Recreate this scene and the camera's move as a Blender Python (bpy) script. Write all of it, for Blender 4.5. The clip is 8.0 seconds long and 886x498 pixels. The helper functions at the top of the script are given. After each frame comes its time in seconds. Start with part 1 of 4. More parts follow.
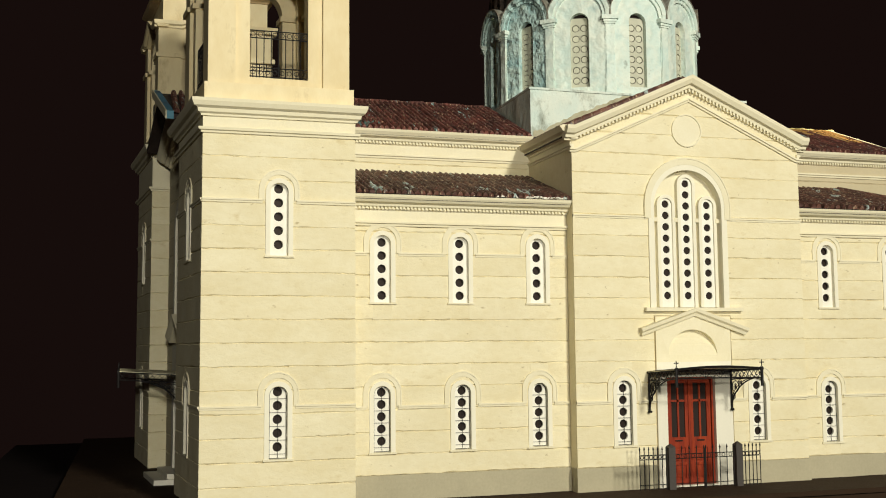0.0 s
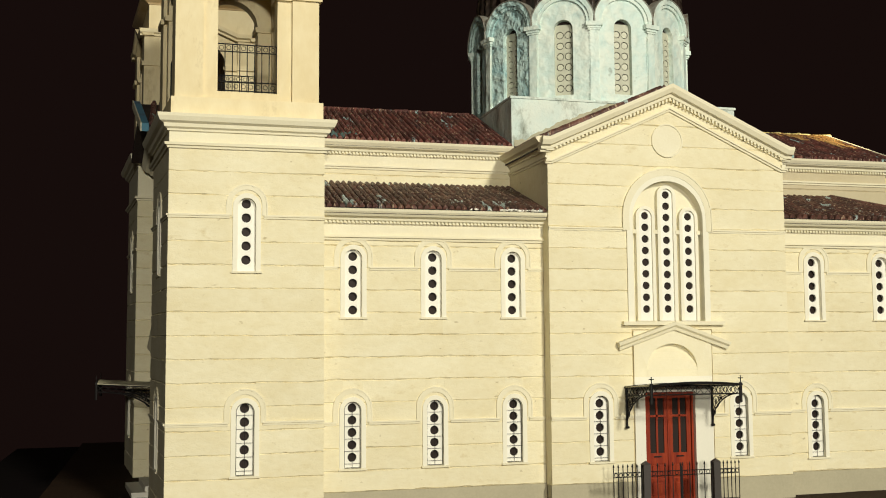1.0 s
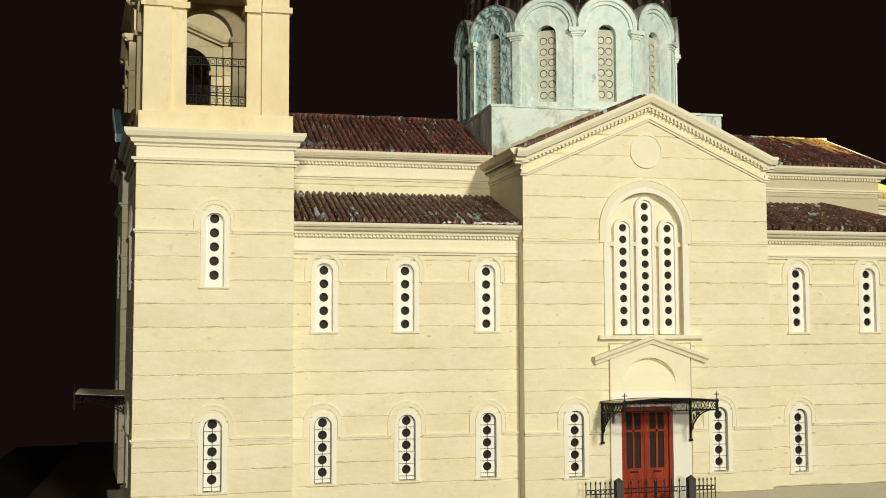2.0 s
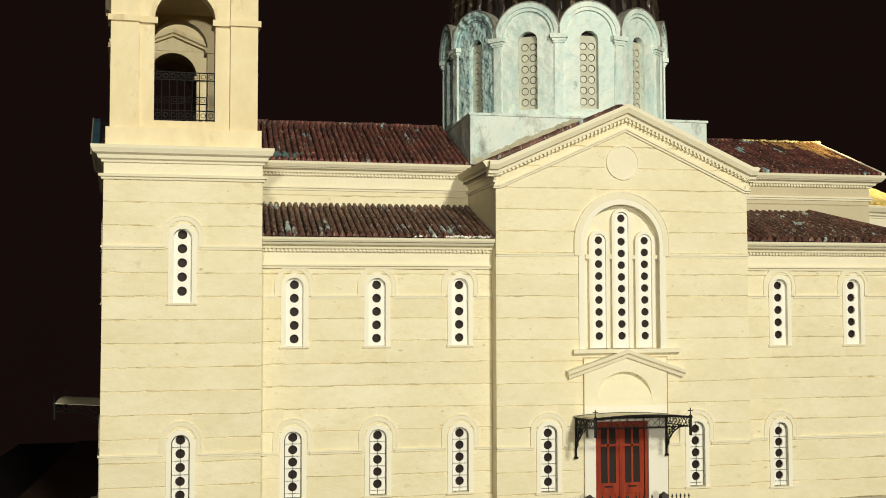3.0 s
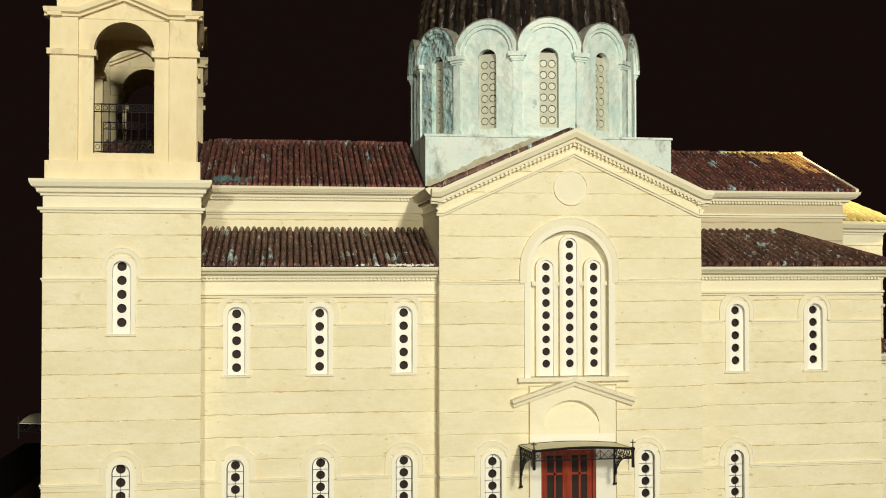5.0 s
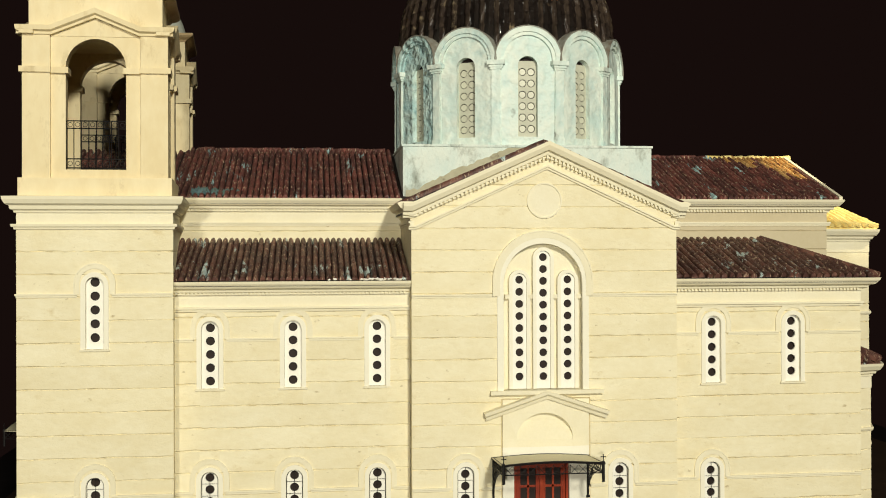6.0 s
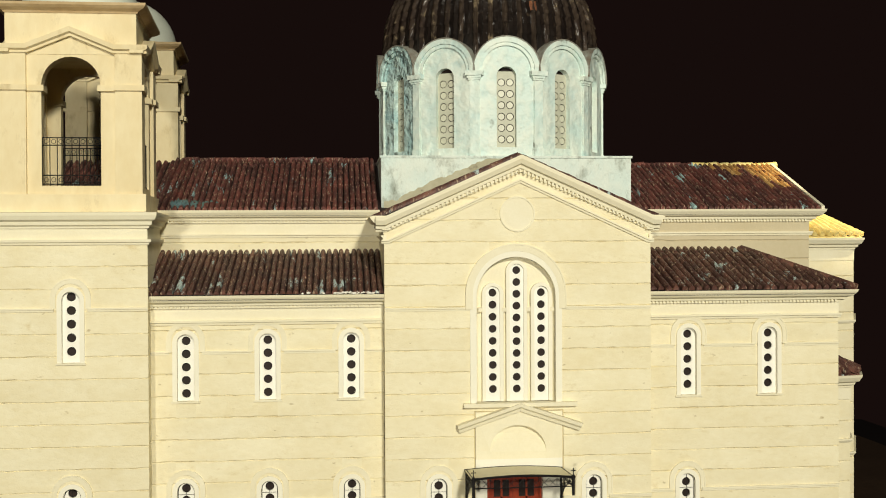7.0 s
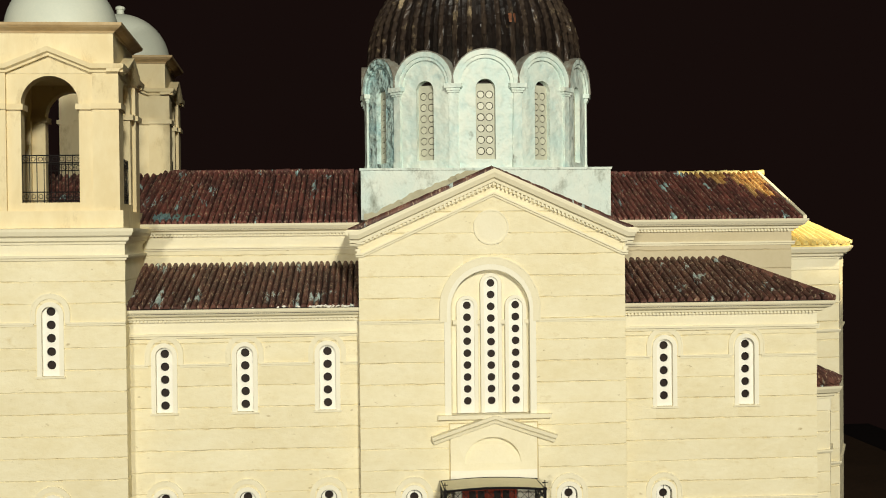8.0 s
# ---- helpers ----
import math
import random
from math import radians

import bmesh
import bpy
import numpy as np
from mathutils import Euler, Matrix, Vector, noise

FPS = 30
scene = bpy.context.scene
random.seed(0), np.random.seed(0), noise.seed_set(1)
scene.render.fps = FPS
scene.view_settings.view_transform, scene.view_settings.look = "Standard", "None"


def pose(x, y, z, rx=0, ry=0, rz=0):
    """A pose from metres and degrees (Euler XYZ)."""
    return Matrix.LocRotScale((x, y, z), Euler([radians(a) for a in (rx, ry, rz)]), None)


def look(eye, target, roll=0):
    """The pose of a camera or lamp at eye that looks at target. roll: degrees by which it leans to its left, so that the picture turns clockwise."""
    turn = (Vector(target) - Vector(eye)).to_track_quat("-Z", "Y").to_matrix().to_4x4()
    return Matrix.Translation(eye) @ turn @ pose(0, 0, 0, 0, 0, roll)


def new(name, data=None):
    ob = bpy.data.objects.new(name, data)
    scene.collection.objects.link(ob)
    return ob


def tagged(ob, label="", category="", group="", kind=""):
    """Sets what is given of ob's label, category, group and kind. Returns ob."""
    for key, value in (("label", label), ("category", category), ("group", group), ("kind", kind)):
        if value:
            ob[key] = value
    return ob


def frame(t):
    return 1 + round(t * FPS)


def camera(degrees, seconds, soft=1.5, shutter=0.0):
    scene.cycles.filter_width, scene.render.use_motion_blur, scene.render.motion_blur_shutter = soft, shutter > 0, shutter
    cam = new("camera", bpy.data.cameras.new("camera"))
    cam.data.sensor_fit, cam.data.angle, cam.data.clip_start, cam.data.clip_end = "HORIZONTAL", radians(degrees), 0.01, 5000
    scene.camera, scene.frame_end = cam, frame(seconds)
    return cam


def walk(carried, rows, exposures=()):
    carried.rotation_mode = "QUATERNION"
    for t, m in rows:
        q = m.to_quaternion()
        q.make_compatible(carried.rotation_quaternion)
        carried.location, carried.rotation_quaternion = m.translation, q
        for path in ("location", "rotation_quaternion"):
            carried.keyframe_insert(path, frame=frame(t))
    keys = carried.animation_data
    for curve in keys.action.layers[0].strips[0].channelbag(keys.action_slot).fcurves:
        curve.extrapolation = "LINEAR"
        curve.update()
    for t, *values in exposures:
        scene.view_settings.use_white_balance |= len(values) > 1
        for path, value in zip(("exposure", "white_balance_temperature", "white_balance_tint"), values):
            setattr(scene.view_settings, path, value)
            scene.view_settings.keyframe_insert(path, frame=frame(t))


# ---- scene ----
cam = camera(46.1, 8.0, soft=1.0)
# The place is a display model of a church; lengths below are in metres of the full-size church, S brings them to the model.
S = 0.04
ORIGIN = Vector((15.4, 26.62, 1.5))
PATH = [
    (0, (-0.436, -0.641, 5.645), (0.136, 1.267, 5.829), -0.5),
    (0.5, (0.419, -0.721, 5.908), (0.96, 1.196, 6.088), -0.4),
    (1, (1.242, -0.836, 6.265), (1.754, 1.09, 6.434), -0.4),
    (1.5, (1.991, -0.909, 6.661), (2.478, 1.024, 6.816), -0.3),
    (3, (4.367, -1.199, 8.032), (4.772, 0.757, 8.132), -0.1),
    (3.5, (5.162, -1.308, 8.405), (5.538, 0.654, 8.493), -0.1),
    (4, (5.988, -1.444, 8.76), (6.335, 0.524, 8.836), -0.1),
    (4.5, (6.784, -1.548, 9.113), (7.103, 0.425, 9.178), -0.1),
    (6, (8.976, -1.894, 10.501), (9.221, 0.091, 10.509), -0.2),
    (6.5, (9.74, -2.042, 10.889), (9.958, -0.054, 10.883), -0.3),
    (7, (10.475, -2.212, 11.25), (10.667, -0.221, 11.232), -0.3),
    (7.5, (11.242, -2.361, 11.525), (11.406, -0.368, 11.5), -0.4),
    (8, (12.074, -2.57, 11.707), (12.205, -0.575, 11.683), -0.6),
]
walk(cam, [(t, look((Vector(eye) - ORIGIN) * S, (Vector(target) - ORIGIN) * S, roll)) for t, eye, target, roll in PATH], [(0.0, 0.0), (8.0, 0.0)])

# ---- light ----
world = bpy.data.worlds.new("dark_room")
scene.world = world
world.use_nodes = True
world.node_tree.nodes["Background"].inputs[0].default_value = (0.0100, 0.0062, 0.0050, 1)
world.node_tree.nodes["Background"].inputs[1].default_value = 1.0


def area_lamp(name, eye, target, size, watts, colour):
    data = bpy.data.lights.new(name, "AREA")
    data.shape, data.size, data.energy, data.color = "DISK", size * S, watts * S * S, colour
    ob = new(name, data)
    ob.matrix_world = look(Vector(eye) * S, Vector(target) * S)
    return ob


def spot_lamp(name, eye, target, degrees, blend, watts, colour, radius):
    data = bpy.data.lights.new(name, "SPOT")
    data.spot_size, data.spot_blend, data.energy, data.color = radians(degrees), blend, watts * S * S, colour
    data.shadow_soft_size = radius * S
    ob = new(name, data)
    ob.matrix_world = look(Vector(eye) * S, Vector(target) * S)
    return ob


area_lamp("key_lamp", (9.0, -80.0, 40.0), (-2.0, 1.0, 7.0), 8.0, 59500, (1.0, 0.965, 0.80))
area_lamp("fill_lamp", (-18.0, -80.0, 14.0), (-3.0, 1.0, 6.5), 3.5, 24500, (1.0, 0.96, 0.80))
spot_lamp("east_spot", (26.0, -2.0, 27.0), (11.9, 6.6, 10.9), 15, 0.3, 42000, (1.0, 0.84, 0.52), 0.3)


# ---- materials ----
def material(name, colour, rough=0.8, metal=0.0, second=None, stain=None, scale=0.6, grain=14.0, bump=0.25, amount=0.5, vary=0.0,
             stain_scale=0.35, stain_edge=(0.56, 0.72), stretch=(1, 1, 1), gloss_coat=0.0, shine=0.5, placed=False, depth=0.05, spots=None, lumpy=False):
    """Two scales of variation between colour and second, patches of stain or painted glints, fine relief, at the
    church's size.
    """
    m = bpy.data.materials.new(name)
    m.use_nodes = True
    nt = m.node_tree
    n, ln = nt.nodes, nt.links
    bsdf = n["Principled BSDF"]
    bsdf.inputs["Roughness"].default_value = rough
    bsdf.inputs["Metallic"].default_value = metal
    bsdf.inputs["Specular IOR Level"].default_value = shine
    bsdf.inputs["Coat Weight"].default_value = gloss_coat
    co = n.new("ShaderNodeTexCoord")
    mp = n.new("ShaderNodeMapping")
    mp.inputs["Scale"].default_value = [k / S for k in stretch]
    if placed:
        ln.new(n.new("ShaderNodeNewGeometry").outputs["Position"], mp.inputs["Vector"])
    else:
        ln.new(co.outputs["Object"], mp.inputs["Vector"])
    info = n.new("ShaderNodeObjectInfo")
    shift = n.new("ShaderNodeVectorMath")
    shift.operation = "MULTIPLY_ADD"
    ln.new(info.outputs["Random"], shift.inputs[0])
    shift.inputs[1].default_value = (0, 0, 0) if placed else (37, 53, 71)
    ln.new(mp.outputs["Vector"], shift.inputs[2])

    def fractal(size, detail=6.0, roughness=0.6):
        t = n.new("ShaderNodeTexNoise")
        t.inputs["Scale"].default_value, t.inputs["Detail"].default_value, t.inputs["Roughness"].default_value = size, detail, roughness
        ln.new(shift.outputs[0], t.inputs["Vector"])
        return t

    def mix(a, b, fac):
        k = n.new("ShaderNodeMix")
        k.data_type = "RGBA"
        for sock, v in ((k.inputs[6], a), (k.inputs[7], b)):
            if isinstance(v, tuple):
                sock.default_value = (*v, 1)
            else:
                ln.new(v, sock)
        if isinstance(fac, float):
            k.inputs[0].default_value = fac
        else:
            ln.new(fac, k.inputs[0])
        return k.outputs[2]

    def ramp(sock, lo, hi):
        r = n.new("ShaderNodeMapRange")
        r.inputs[1].default_value, r.inputs[2].default_value = lo, hi
        ln.new(sock, r.inputs[0])
        return r.outputs[0]

    second = second or tuple(c * 0.8 for c in colour)
    big, fine = fractal(scale), fractal(grain, 2.5, 0.45) if lumpy else fractal(grain, 8.0, 0.65)
    both = n.new("ShaderNodeMath")
    both.operation = "MULTIPLY_ADD"
    ln.new(fine.outputs[0], both.inputs[0])
    both.inputs[1].default_value = 0.6
    ln.new(big.outputs[0], both.inputs[2])
    fac = ramp(both.outputs[0], 0.55, 1.05)
    scaled = n.new("ShaderNodeMath")
    scaled.operation = "MULTIPLY"
    ln.new(fac, scaled.inputs[0])
    scaled.inputs[1].default_value = amount * 2
    col = mix(colour, second, scaled.outputs[0])
    if stain:
        st = fractal(stain_scale, 9.0, 0.7)
        col = mix(col, stain, ramp(st.outputs[0], *stain_edge))
    if spots:
        tone, size, lo, hi = spots
        col = mix(col, tone, ramp(fractal(size, 3.0, 0.5).outputs[0], lo, hi))
    if vary:
        h = n.new("ShaderNodeHueSaturation")
        ln.new(col, h.inputs["Color"])
        ln.new(ramp(info.outputs["Random"], 0.0, 1.0), h.inputs["Value"])
        r = h.inputs["Value"].links[0].from_node
        r.inputs[3].default_value, r.inputs[4].default_value = 1 - vary, 1 + vary
        col = h.outputs[0]
    ln.new(col, bsdf.inputs["Base Color"])
    rr = n.new("ShaderNodeMapRange")
    ln.new(fine.outputs[0], rr.inputs[0])
    rr.inputs[3].default_value, rr.inputs[4].default_value = max(rough - 0.12, 0.03), min(rough + 0.12, 1.0)
    ln.new(rr.outputs[0], bsdf.inputs["Roughness"])
    bp = n.new("ShaderNodeBump")
    bp.inputs["Strength"].default_value, bp.inputs["Distance"].default_value = bump, depth * S
    ln.new(fine.outputs[0] if lumpy else both.outputs[0], bp.inputs["Height"])
    ln.new(bp.outputs[0], bsdf.inputs["Normal"])
    return m


STONE = material("cream_stone", (0.84, 0.77, 0.56), 0.85, second=(0.76, 0.67, 0.44), stain=(0.66, 0.55, 0.32), scale=0.9, grain=7.0, bump=0.6, amount=0.55, vary=0.02,
                 stain_scale=2.2, stain_edge=(0.60, 0.76), stretch=(0.6, 1, 1), spots=((0.52, 0.43, 0.26), 6.0, 0.70, 0.78))
JOINT = material("joint_mortar", (0.66, 0.55, 0.33), 0.9, bump=0.3)
PLASTER = material("white_plaster", (0.86, 0.82, 0.68), 0.7, second=(0.80, 0.75, 0.60), scale=0.8, bump=0.12, amount=0.4)
TRIM = material("cream_trim", (0.82, 0.76, 0.58), 0.75, second=(0.76, 0.69, 0.49), scale=0.8, bump=0.18, amount=0.5)
PANEL = material("white_panel", (0.90, 0.87, 0.78), 0.6, bump=0.08, amount=0.25)
DRAB = material("drab_wall", (0.60, 0.52, 0.36), 0.85, second=(0.54, 0.46, 0.30), scale=0.5, grain=6.0, bump=0.3)
PLINTH = material("grey_plinth", (0.48, 0.43, 0.30), 0.85, scale=0.7, bump=0.3)
TOWER = material("ivory_marble", (0.82, 0.71, 0.46), 0.65, second=(0.73, 0.60, 0.35), stain=(0.50, 0.38, 0.19), scale=0.7, grain=4.0, bump=0.2, amount=0.6,
                 stain_scale=1.3, stain_edge=(0.56, 0.74), stretch=(1, 1, 0.45))
CAPSTONE = material("tan_capstone", (0.62, 0.47, 0.27), 0.7, second=(0.46, 0.32, 0.16), scale=0.8, grain=4.0, bump=0.3, amount=0.6)
MARBLE = material("veined_marble", (0.84, 0.80, 0.68), 0.45, stain=(0.35, 0.33, 0.28), stain_scale=1.4, stain_edge=(0.66, 0.74), bump=0.05, amount=0.2)
TILE = material("brown_roof_tile", (0.20, 0.088, 0.062), 0.5, second=(0.075, 0.034, 0.028), stain=(0.46, 0.56, 0.54), scale=1.3, grain=4.0, bump=0.8, amount=0.8, vary=0.15,
                stain_scale=1.1, stain_edge=(0.597, 0.615), stretch=(2.2, 0.7, 0.7), shine=0.3, placed=True, spots=((0.42, 0.31, 0.21), 9.0, 0.58, 0.70))
REDTILE = material("red_roof_tile", (0.25, 0.085, 0.066), 0.5, second=(0.085, 0.038, 0.034), stain=(0.34, 0.50, 0.50), scale=1.3, grain=4.0, bump=0.8, amount=0.65, vary=0.12,
                   stain_scale=0.9, stain_edge=(0.61, 0.625), stretch=(2.6, 0.6, 0.6), shine=0.3, placed=True, spots=((0.42, 0.31, 0.21), 9.0, 0.58, 0.70))
# Brown tile caught by warm light: the light is painted in as ochre.
WARMLITTILE = material("ochre_lit_roof_tile", (0.72, 0.46, 0.18), 0.5, second=(0.50, 0.26, 0.08), stain=(0.14, 0.055, 0.03), scale=1.4, grain=5.0, bump=0.7, amount=0.6, vary=0.12,
                     stain_scale=2.4, stain_edge=(0.52, 0.62), stretch=(2.0, 0.7, 0.7), placed=True)
YELLOWTILE = material("yellow_roof_tile", (0.86, 0.74, 0.34), 0.5, second=(0.78, 0.58, 0.18), stain=(0.30, 0.17, 0.05), scale=1.4, grain=5.0, bump=0.6, amount=0.6, vary=0.1,
                      stain_scale=1.1, stain_edge=(0.66, 0.74), placed=True)
UNDERTILE = material("dark_under_tile", (0.030, 0.014, 0.012), 0.7, second=(0.016, 0.009, 0.008), scale=2.0, grain=6.0, bump=0.6)
DOMETILE = material("black_dome_tile", (0.008, 0.006, 0.006), 0.34, second=(0.022, 0.015, 0.012), stain=(0.12, 0.085, 0.055), scale=1.6, grain=5.0, bump=0.9, amount=0.6, vary=0.2,
                    stain_scale=1.5, stain_edge=(0.60, 0.72), gloss_coat=0.4)
BLUE = material("weathered_blue_plaster", (0.58, 0.72, 0.68), 0.55, second=(0.74, 0.80, 0.72), stain=(0.34, 0.56, 0.58), scale=0.8, grain=3.2, bump=0.7, depth=0.14, amount=0.6,
                stain_scale=0.6, stain_edge=(0.54, 0.76), spots=((0.20, 0.22, 0.18), 1.7, 0.68, 0.76), lumpy=True)
DEEPBLUE = material("rough_blue_plaster", (0.40, 0.58, 0.58), 0.5, second=(0.56, 0.70, 0.66), stain=(0.22, 0.42, 0.46), scale=1.0, grain=4.2, bump=0.9, depth=0.22, amount=0.6,
                    stain_scale=0.9, stain_edge=(0.50, 0.72), spots=((0.12, 0.15, 0.14), 2.2, 0.66, 0.74), lumpy=True)
FILLET = material("beige_mortar", (0.50, 0.47, 0.34), 0.9, second=(0.36, 0.33, 0.22), stain=(0.16, 0.13, 0.09), scale=1.5, grain=5.0, bump=0.9, stain_scale=1.4, stain_edge=(0.56, 0.66))
GRILLE = material("grey_beige_panel", (0.46, 0.46, 0.36), 0.6, second=(0.58, 0.57, 0.46), scale=1.5, grain=5.0, bump=0.3)
BLUEBASE = material("stained_blue_plaster", (0.62, 0.74, 0.70), 0.7, second=(0.76, 0.80, 0.72), stain=(0.17, 0.18, 0.13), scale=0.8, grain=2.6, bump=0.9, depth=0.18, amount=0.6,
                    stain_scale=0.9, stain_edge=(0.53, 0.70), stretch=(1, 1, 0.6), spots=((0.10, 0.11, 0.08), 1.3, 0.64, 0.74))
VERGE = material("bright_blue_paint", (0.05, 0.20, 0.36), 0.6, second=(0.10, 0.30, 0.42), stain=(0.10, 0.05, 0.05), stain_scale=0.9, bump=0.6)
DIRTYLEAD = material("weathered_lead", (0.16, 0.12, 0.085), 0.7, second=(0.34, 0.36, 0.32), scale=1.5, grain=6.0, bump=0.6)
# The tan patches here are glints on the ribs, painted into their colour.
DOMERIB = material("brown_dome_rib_glints", (0.085, 0.060, 0.042), 0.34, second=(0.030, 0.020, 0.017), stain=(0.44, 0.34, 0.21), scale=1.8, grain=5.0, bump=0.8, amount=0.6, vary=0.2,
                   stain_scale=1.6, stain_edge=(0.58, 0.70), gloss_coat=0.4)
TERRACOTTA = material("bare_terracotta", (0.42, 0.17, 0.08), 0.8, second=(0.26, 0.11, 0.06), scale=2.0, grain=8.0, bump=0.4)
CAP = material("pale_dome_paint", (0.66, 0.68, 0.58), 0.6, second=(0.58, 0.62, 0.54), bump=0.1)
IRON = material("black_iron", (0.010, 0.008, 0.008), 0.55, bump=0.2, shine=0.25)
POST = material("dark_painted_wood", (0.055, 0.045, 0.04), 0.6, bump=0.3)
DOOR = material("red_varnished_wood", (0.36, 0.050, 0.014), 0.42, shine=0.3, second=(0.20, 0.022, 0.009), scale=1.5, grain=10.0, bump=0.25, amount=0.6, stretch=(4, 4, 0.5))
DARKGLASS = material("dark_glass", (0.030, 0.020, 0.017), 0.55, bump=0.02, shine=0.15)
ROUNDEL = material("pale_glass_roundel", (0.64, 0.63, 0.50), 0.4, bump=0.1)
SHEET = material("cream_sheet_metal", (0.72, 0.66, 0.45), 0.55, bump=0.1)
GROUND = material("dark_brown_base", (0.026, 0.015, 0.009), 0.8, second=(0.038, 0.022, 0.013), scale=0.3, grain=4.0, bump=0.5, shine=0.1)
CLOTH = material("black_backdrop_cloth", (0.016, 0.010, 0.009), 0.95, scale=0.05, grain=1.0, bump=0.1, shine=0.05)
# The backdrop glows faintly by itself, in place of light falling on it.
GLOWCLOTH = material("faint_glow_backdrop", (0.0015, 0.001, 0.001), 0.95, scale=0.05, grain=1.0, bump=0.05, shine=0.0)
GLOWCLOTH.node_tree.nodes["Principled BSDF"].inputs["Emission Color"].default_value = (1.0, 0.50, 0.42, 1)
GLOWCLOTH.node_tree.nodes["Principled BSDF"].inputs["Emission Strength"].default_value = 0.0075
TABLE = material("black_table_cloth", (0.007, 0.004, 0.004), 0.95, scale=0.2, grain=2.0, bump=0.2, shine=0.1)
MOSS = material("green_moss", (0.05, 0.075, 0.04), 0.9, second=(0.10, 0.17, 0.19), scale=2.0, bump=0.6)


# ---- mesh helpers ----
def thing(name, base, label, category, group="", kind=""):
    ob = new(name)
    ob.empty_display_size = 0.02
    ob.location = Vector(base) * S
    return tagged(ob, label, category, group, kind)


def world_of(ob):
    return Matrix.Translation(ob.location) if ob and ob.type == "EMPTY" else Matrix.Identity(4)


def put(name, mesh, parent, m=None, label=""):
    """An object on a mesh (in model metres), under a parent; m is its pose in the church's metres."""
    ob = new(name, mesh)
    if parent is not None:
        ob.parent = parent
        ob.matrix_parent_inverse = world_of(parent).inverted() if parent.type == "EMPTY" else parent.matrix_basis.inverted()
    if m is not None:
        ob.matrix_basis = Matrix.Translation(m.translation * S) @ m.to_quaternion().to_matrix().to_4x4()
    return tagged(ob, label)


def mesh_of(name, bm, mat, smooth=False):
    bmesh.ops.recalc_face_normals(bm, faces=bm.faces)
    for v in bm.verts:
        v.co *= S
    me = bpy.data.meshes.new(name)
    bm.to_mesh(me)
    bm.free()
    me.materials.append(mat)
    if smooth:
        me.shade_smooth()
    return me


def part(name, bm, mat, parent, label="", smooth=False, warp=None):
    if warp:
        for v in bm.verts:
            v.co = warp(v.co)
    return put(name, mesh_of(name, bm, mat, smooth), parent, None, label)


def box(bm, x0, x1, y0, y1, z0, z1, P=None):
    c = [(x, y, z) for z in (z0, z1) for y in (y0, y1) for x in (x0, x1)]
    v = [bm.verts.new(P(*p) if P else p) for p in c]
    for f in ((0, 1, 3, 2), (4, 5, 7, 6), (0, 1, 5, 4), (2, 3, 7, 6), (0, 2, 6, 4), (1, 3, 7, 5)):
        bm.faces.new([v[i] for i in f])


def bars(bm, p, q, r, n=6):
    """A round bar from p to q."""
    p, q = Vector(p), Vector(q)
    d = (q - p).normalized()
    a = d.orthogonal().normalized()
    b = d.cross(a)
    rings = [[bm.verts.new(o + r * (math.cos(2 * math.pi * i / n) * a + math.sin(2 * math.pi * i / n) * b)) for i in range(n)] for o in (p, q)]
    for i in range(n):
        bm.faces.new((rings[0][i], rings[0][(i + 1) % n], rings[1][(i + 1) % n], rings[1][i]))
    bm.faces.new(rings[0])
    bm.faces.new(rings[1])


def rod(bm, pts, r, n=5):
    for p, q in zip(pts, pts[1:]):
        bars(bm, p, q, r, n)


def prism(bm, pts, d0, d1, P):
    """A polygon of (u, z), made solid from depth d0 to d1."""
    a = [bm.verts.new(P(u, d0, z)) for u, z in pts]
    b = [bm.verts.new(P(u, d1, z)) for u, z in pts]
    n = len(pts)
    bm.faces.new(a)
    bm.faces.new(b[::-1])
    for i in range(n):
        bm.faces.new((a[i], a[(i + 1) % n], b[(i + 1) % n], b[i]))


def arch_line(cx, zs, r, zb, n=14):
    """From the foot of one leg over the arch to the foot of the other."""
    return [(cx - r, zb)] + [(cx - r * math.cos(math.pi * i / n), zs + r * math.sin(math.pi * i / n)) for i in range(n + 1)] + [(cx + r, zb)]


def band(bm, outer, inner, d0, d1, P, closed=False):
    """A solid strip between two lines of as many points."""
    A, B = [[bm.verts.new(P(u, d0, z)) for u, z in line] for line in (outer, inner)]
    C, D = [[bm.verts.new(P(u, d1, z)) for u, z in line] for line in (outer, inner)]
    n = len(outer)
    for i in range(n if closed else n - 1):
        j = (i + 1) % n
        bm.faces.new((A[i], A[j], B[j], B[i]))
        bm.faces.new((C[i], C[j], D[j], D[i]))
        bm.faces.new((A[i], A[j], C[j], C[i]))
        bm.faces.new((B[i], B[j], D[j], D[i]))
    if not closed:
        for i in (0, n - 1):
            bm.faces.new((A[i], B[i], D[i], C[i]))


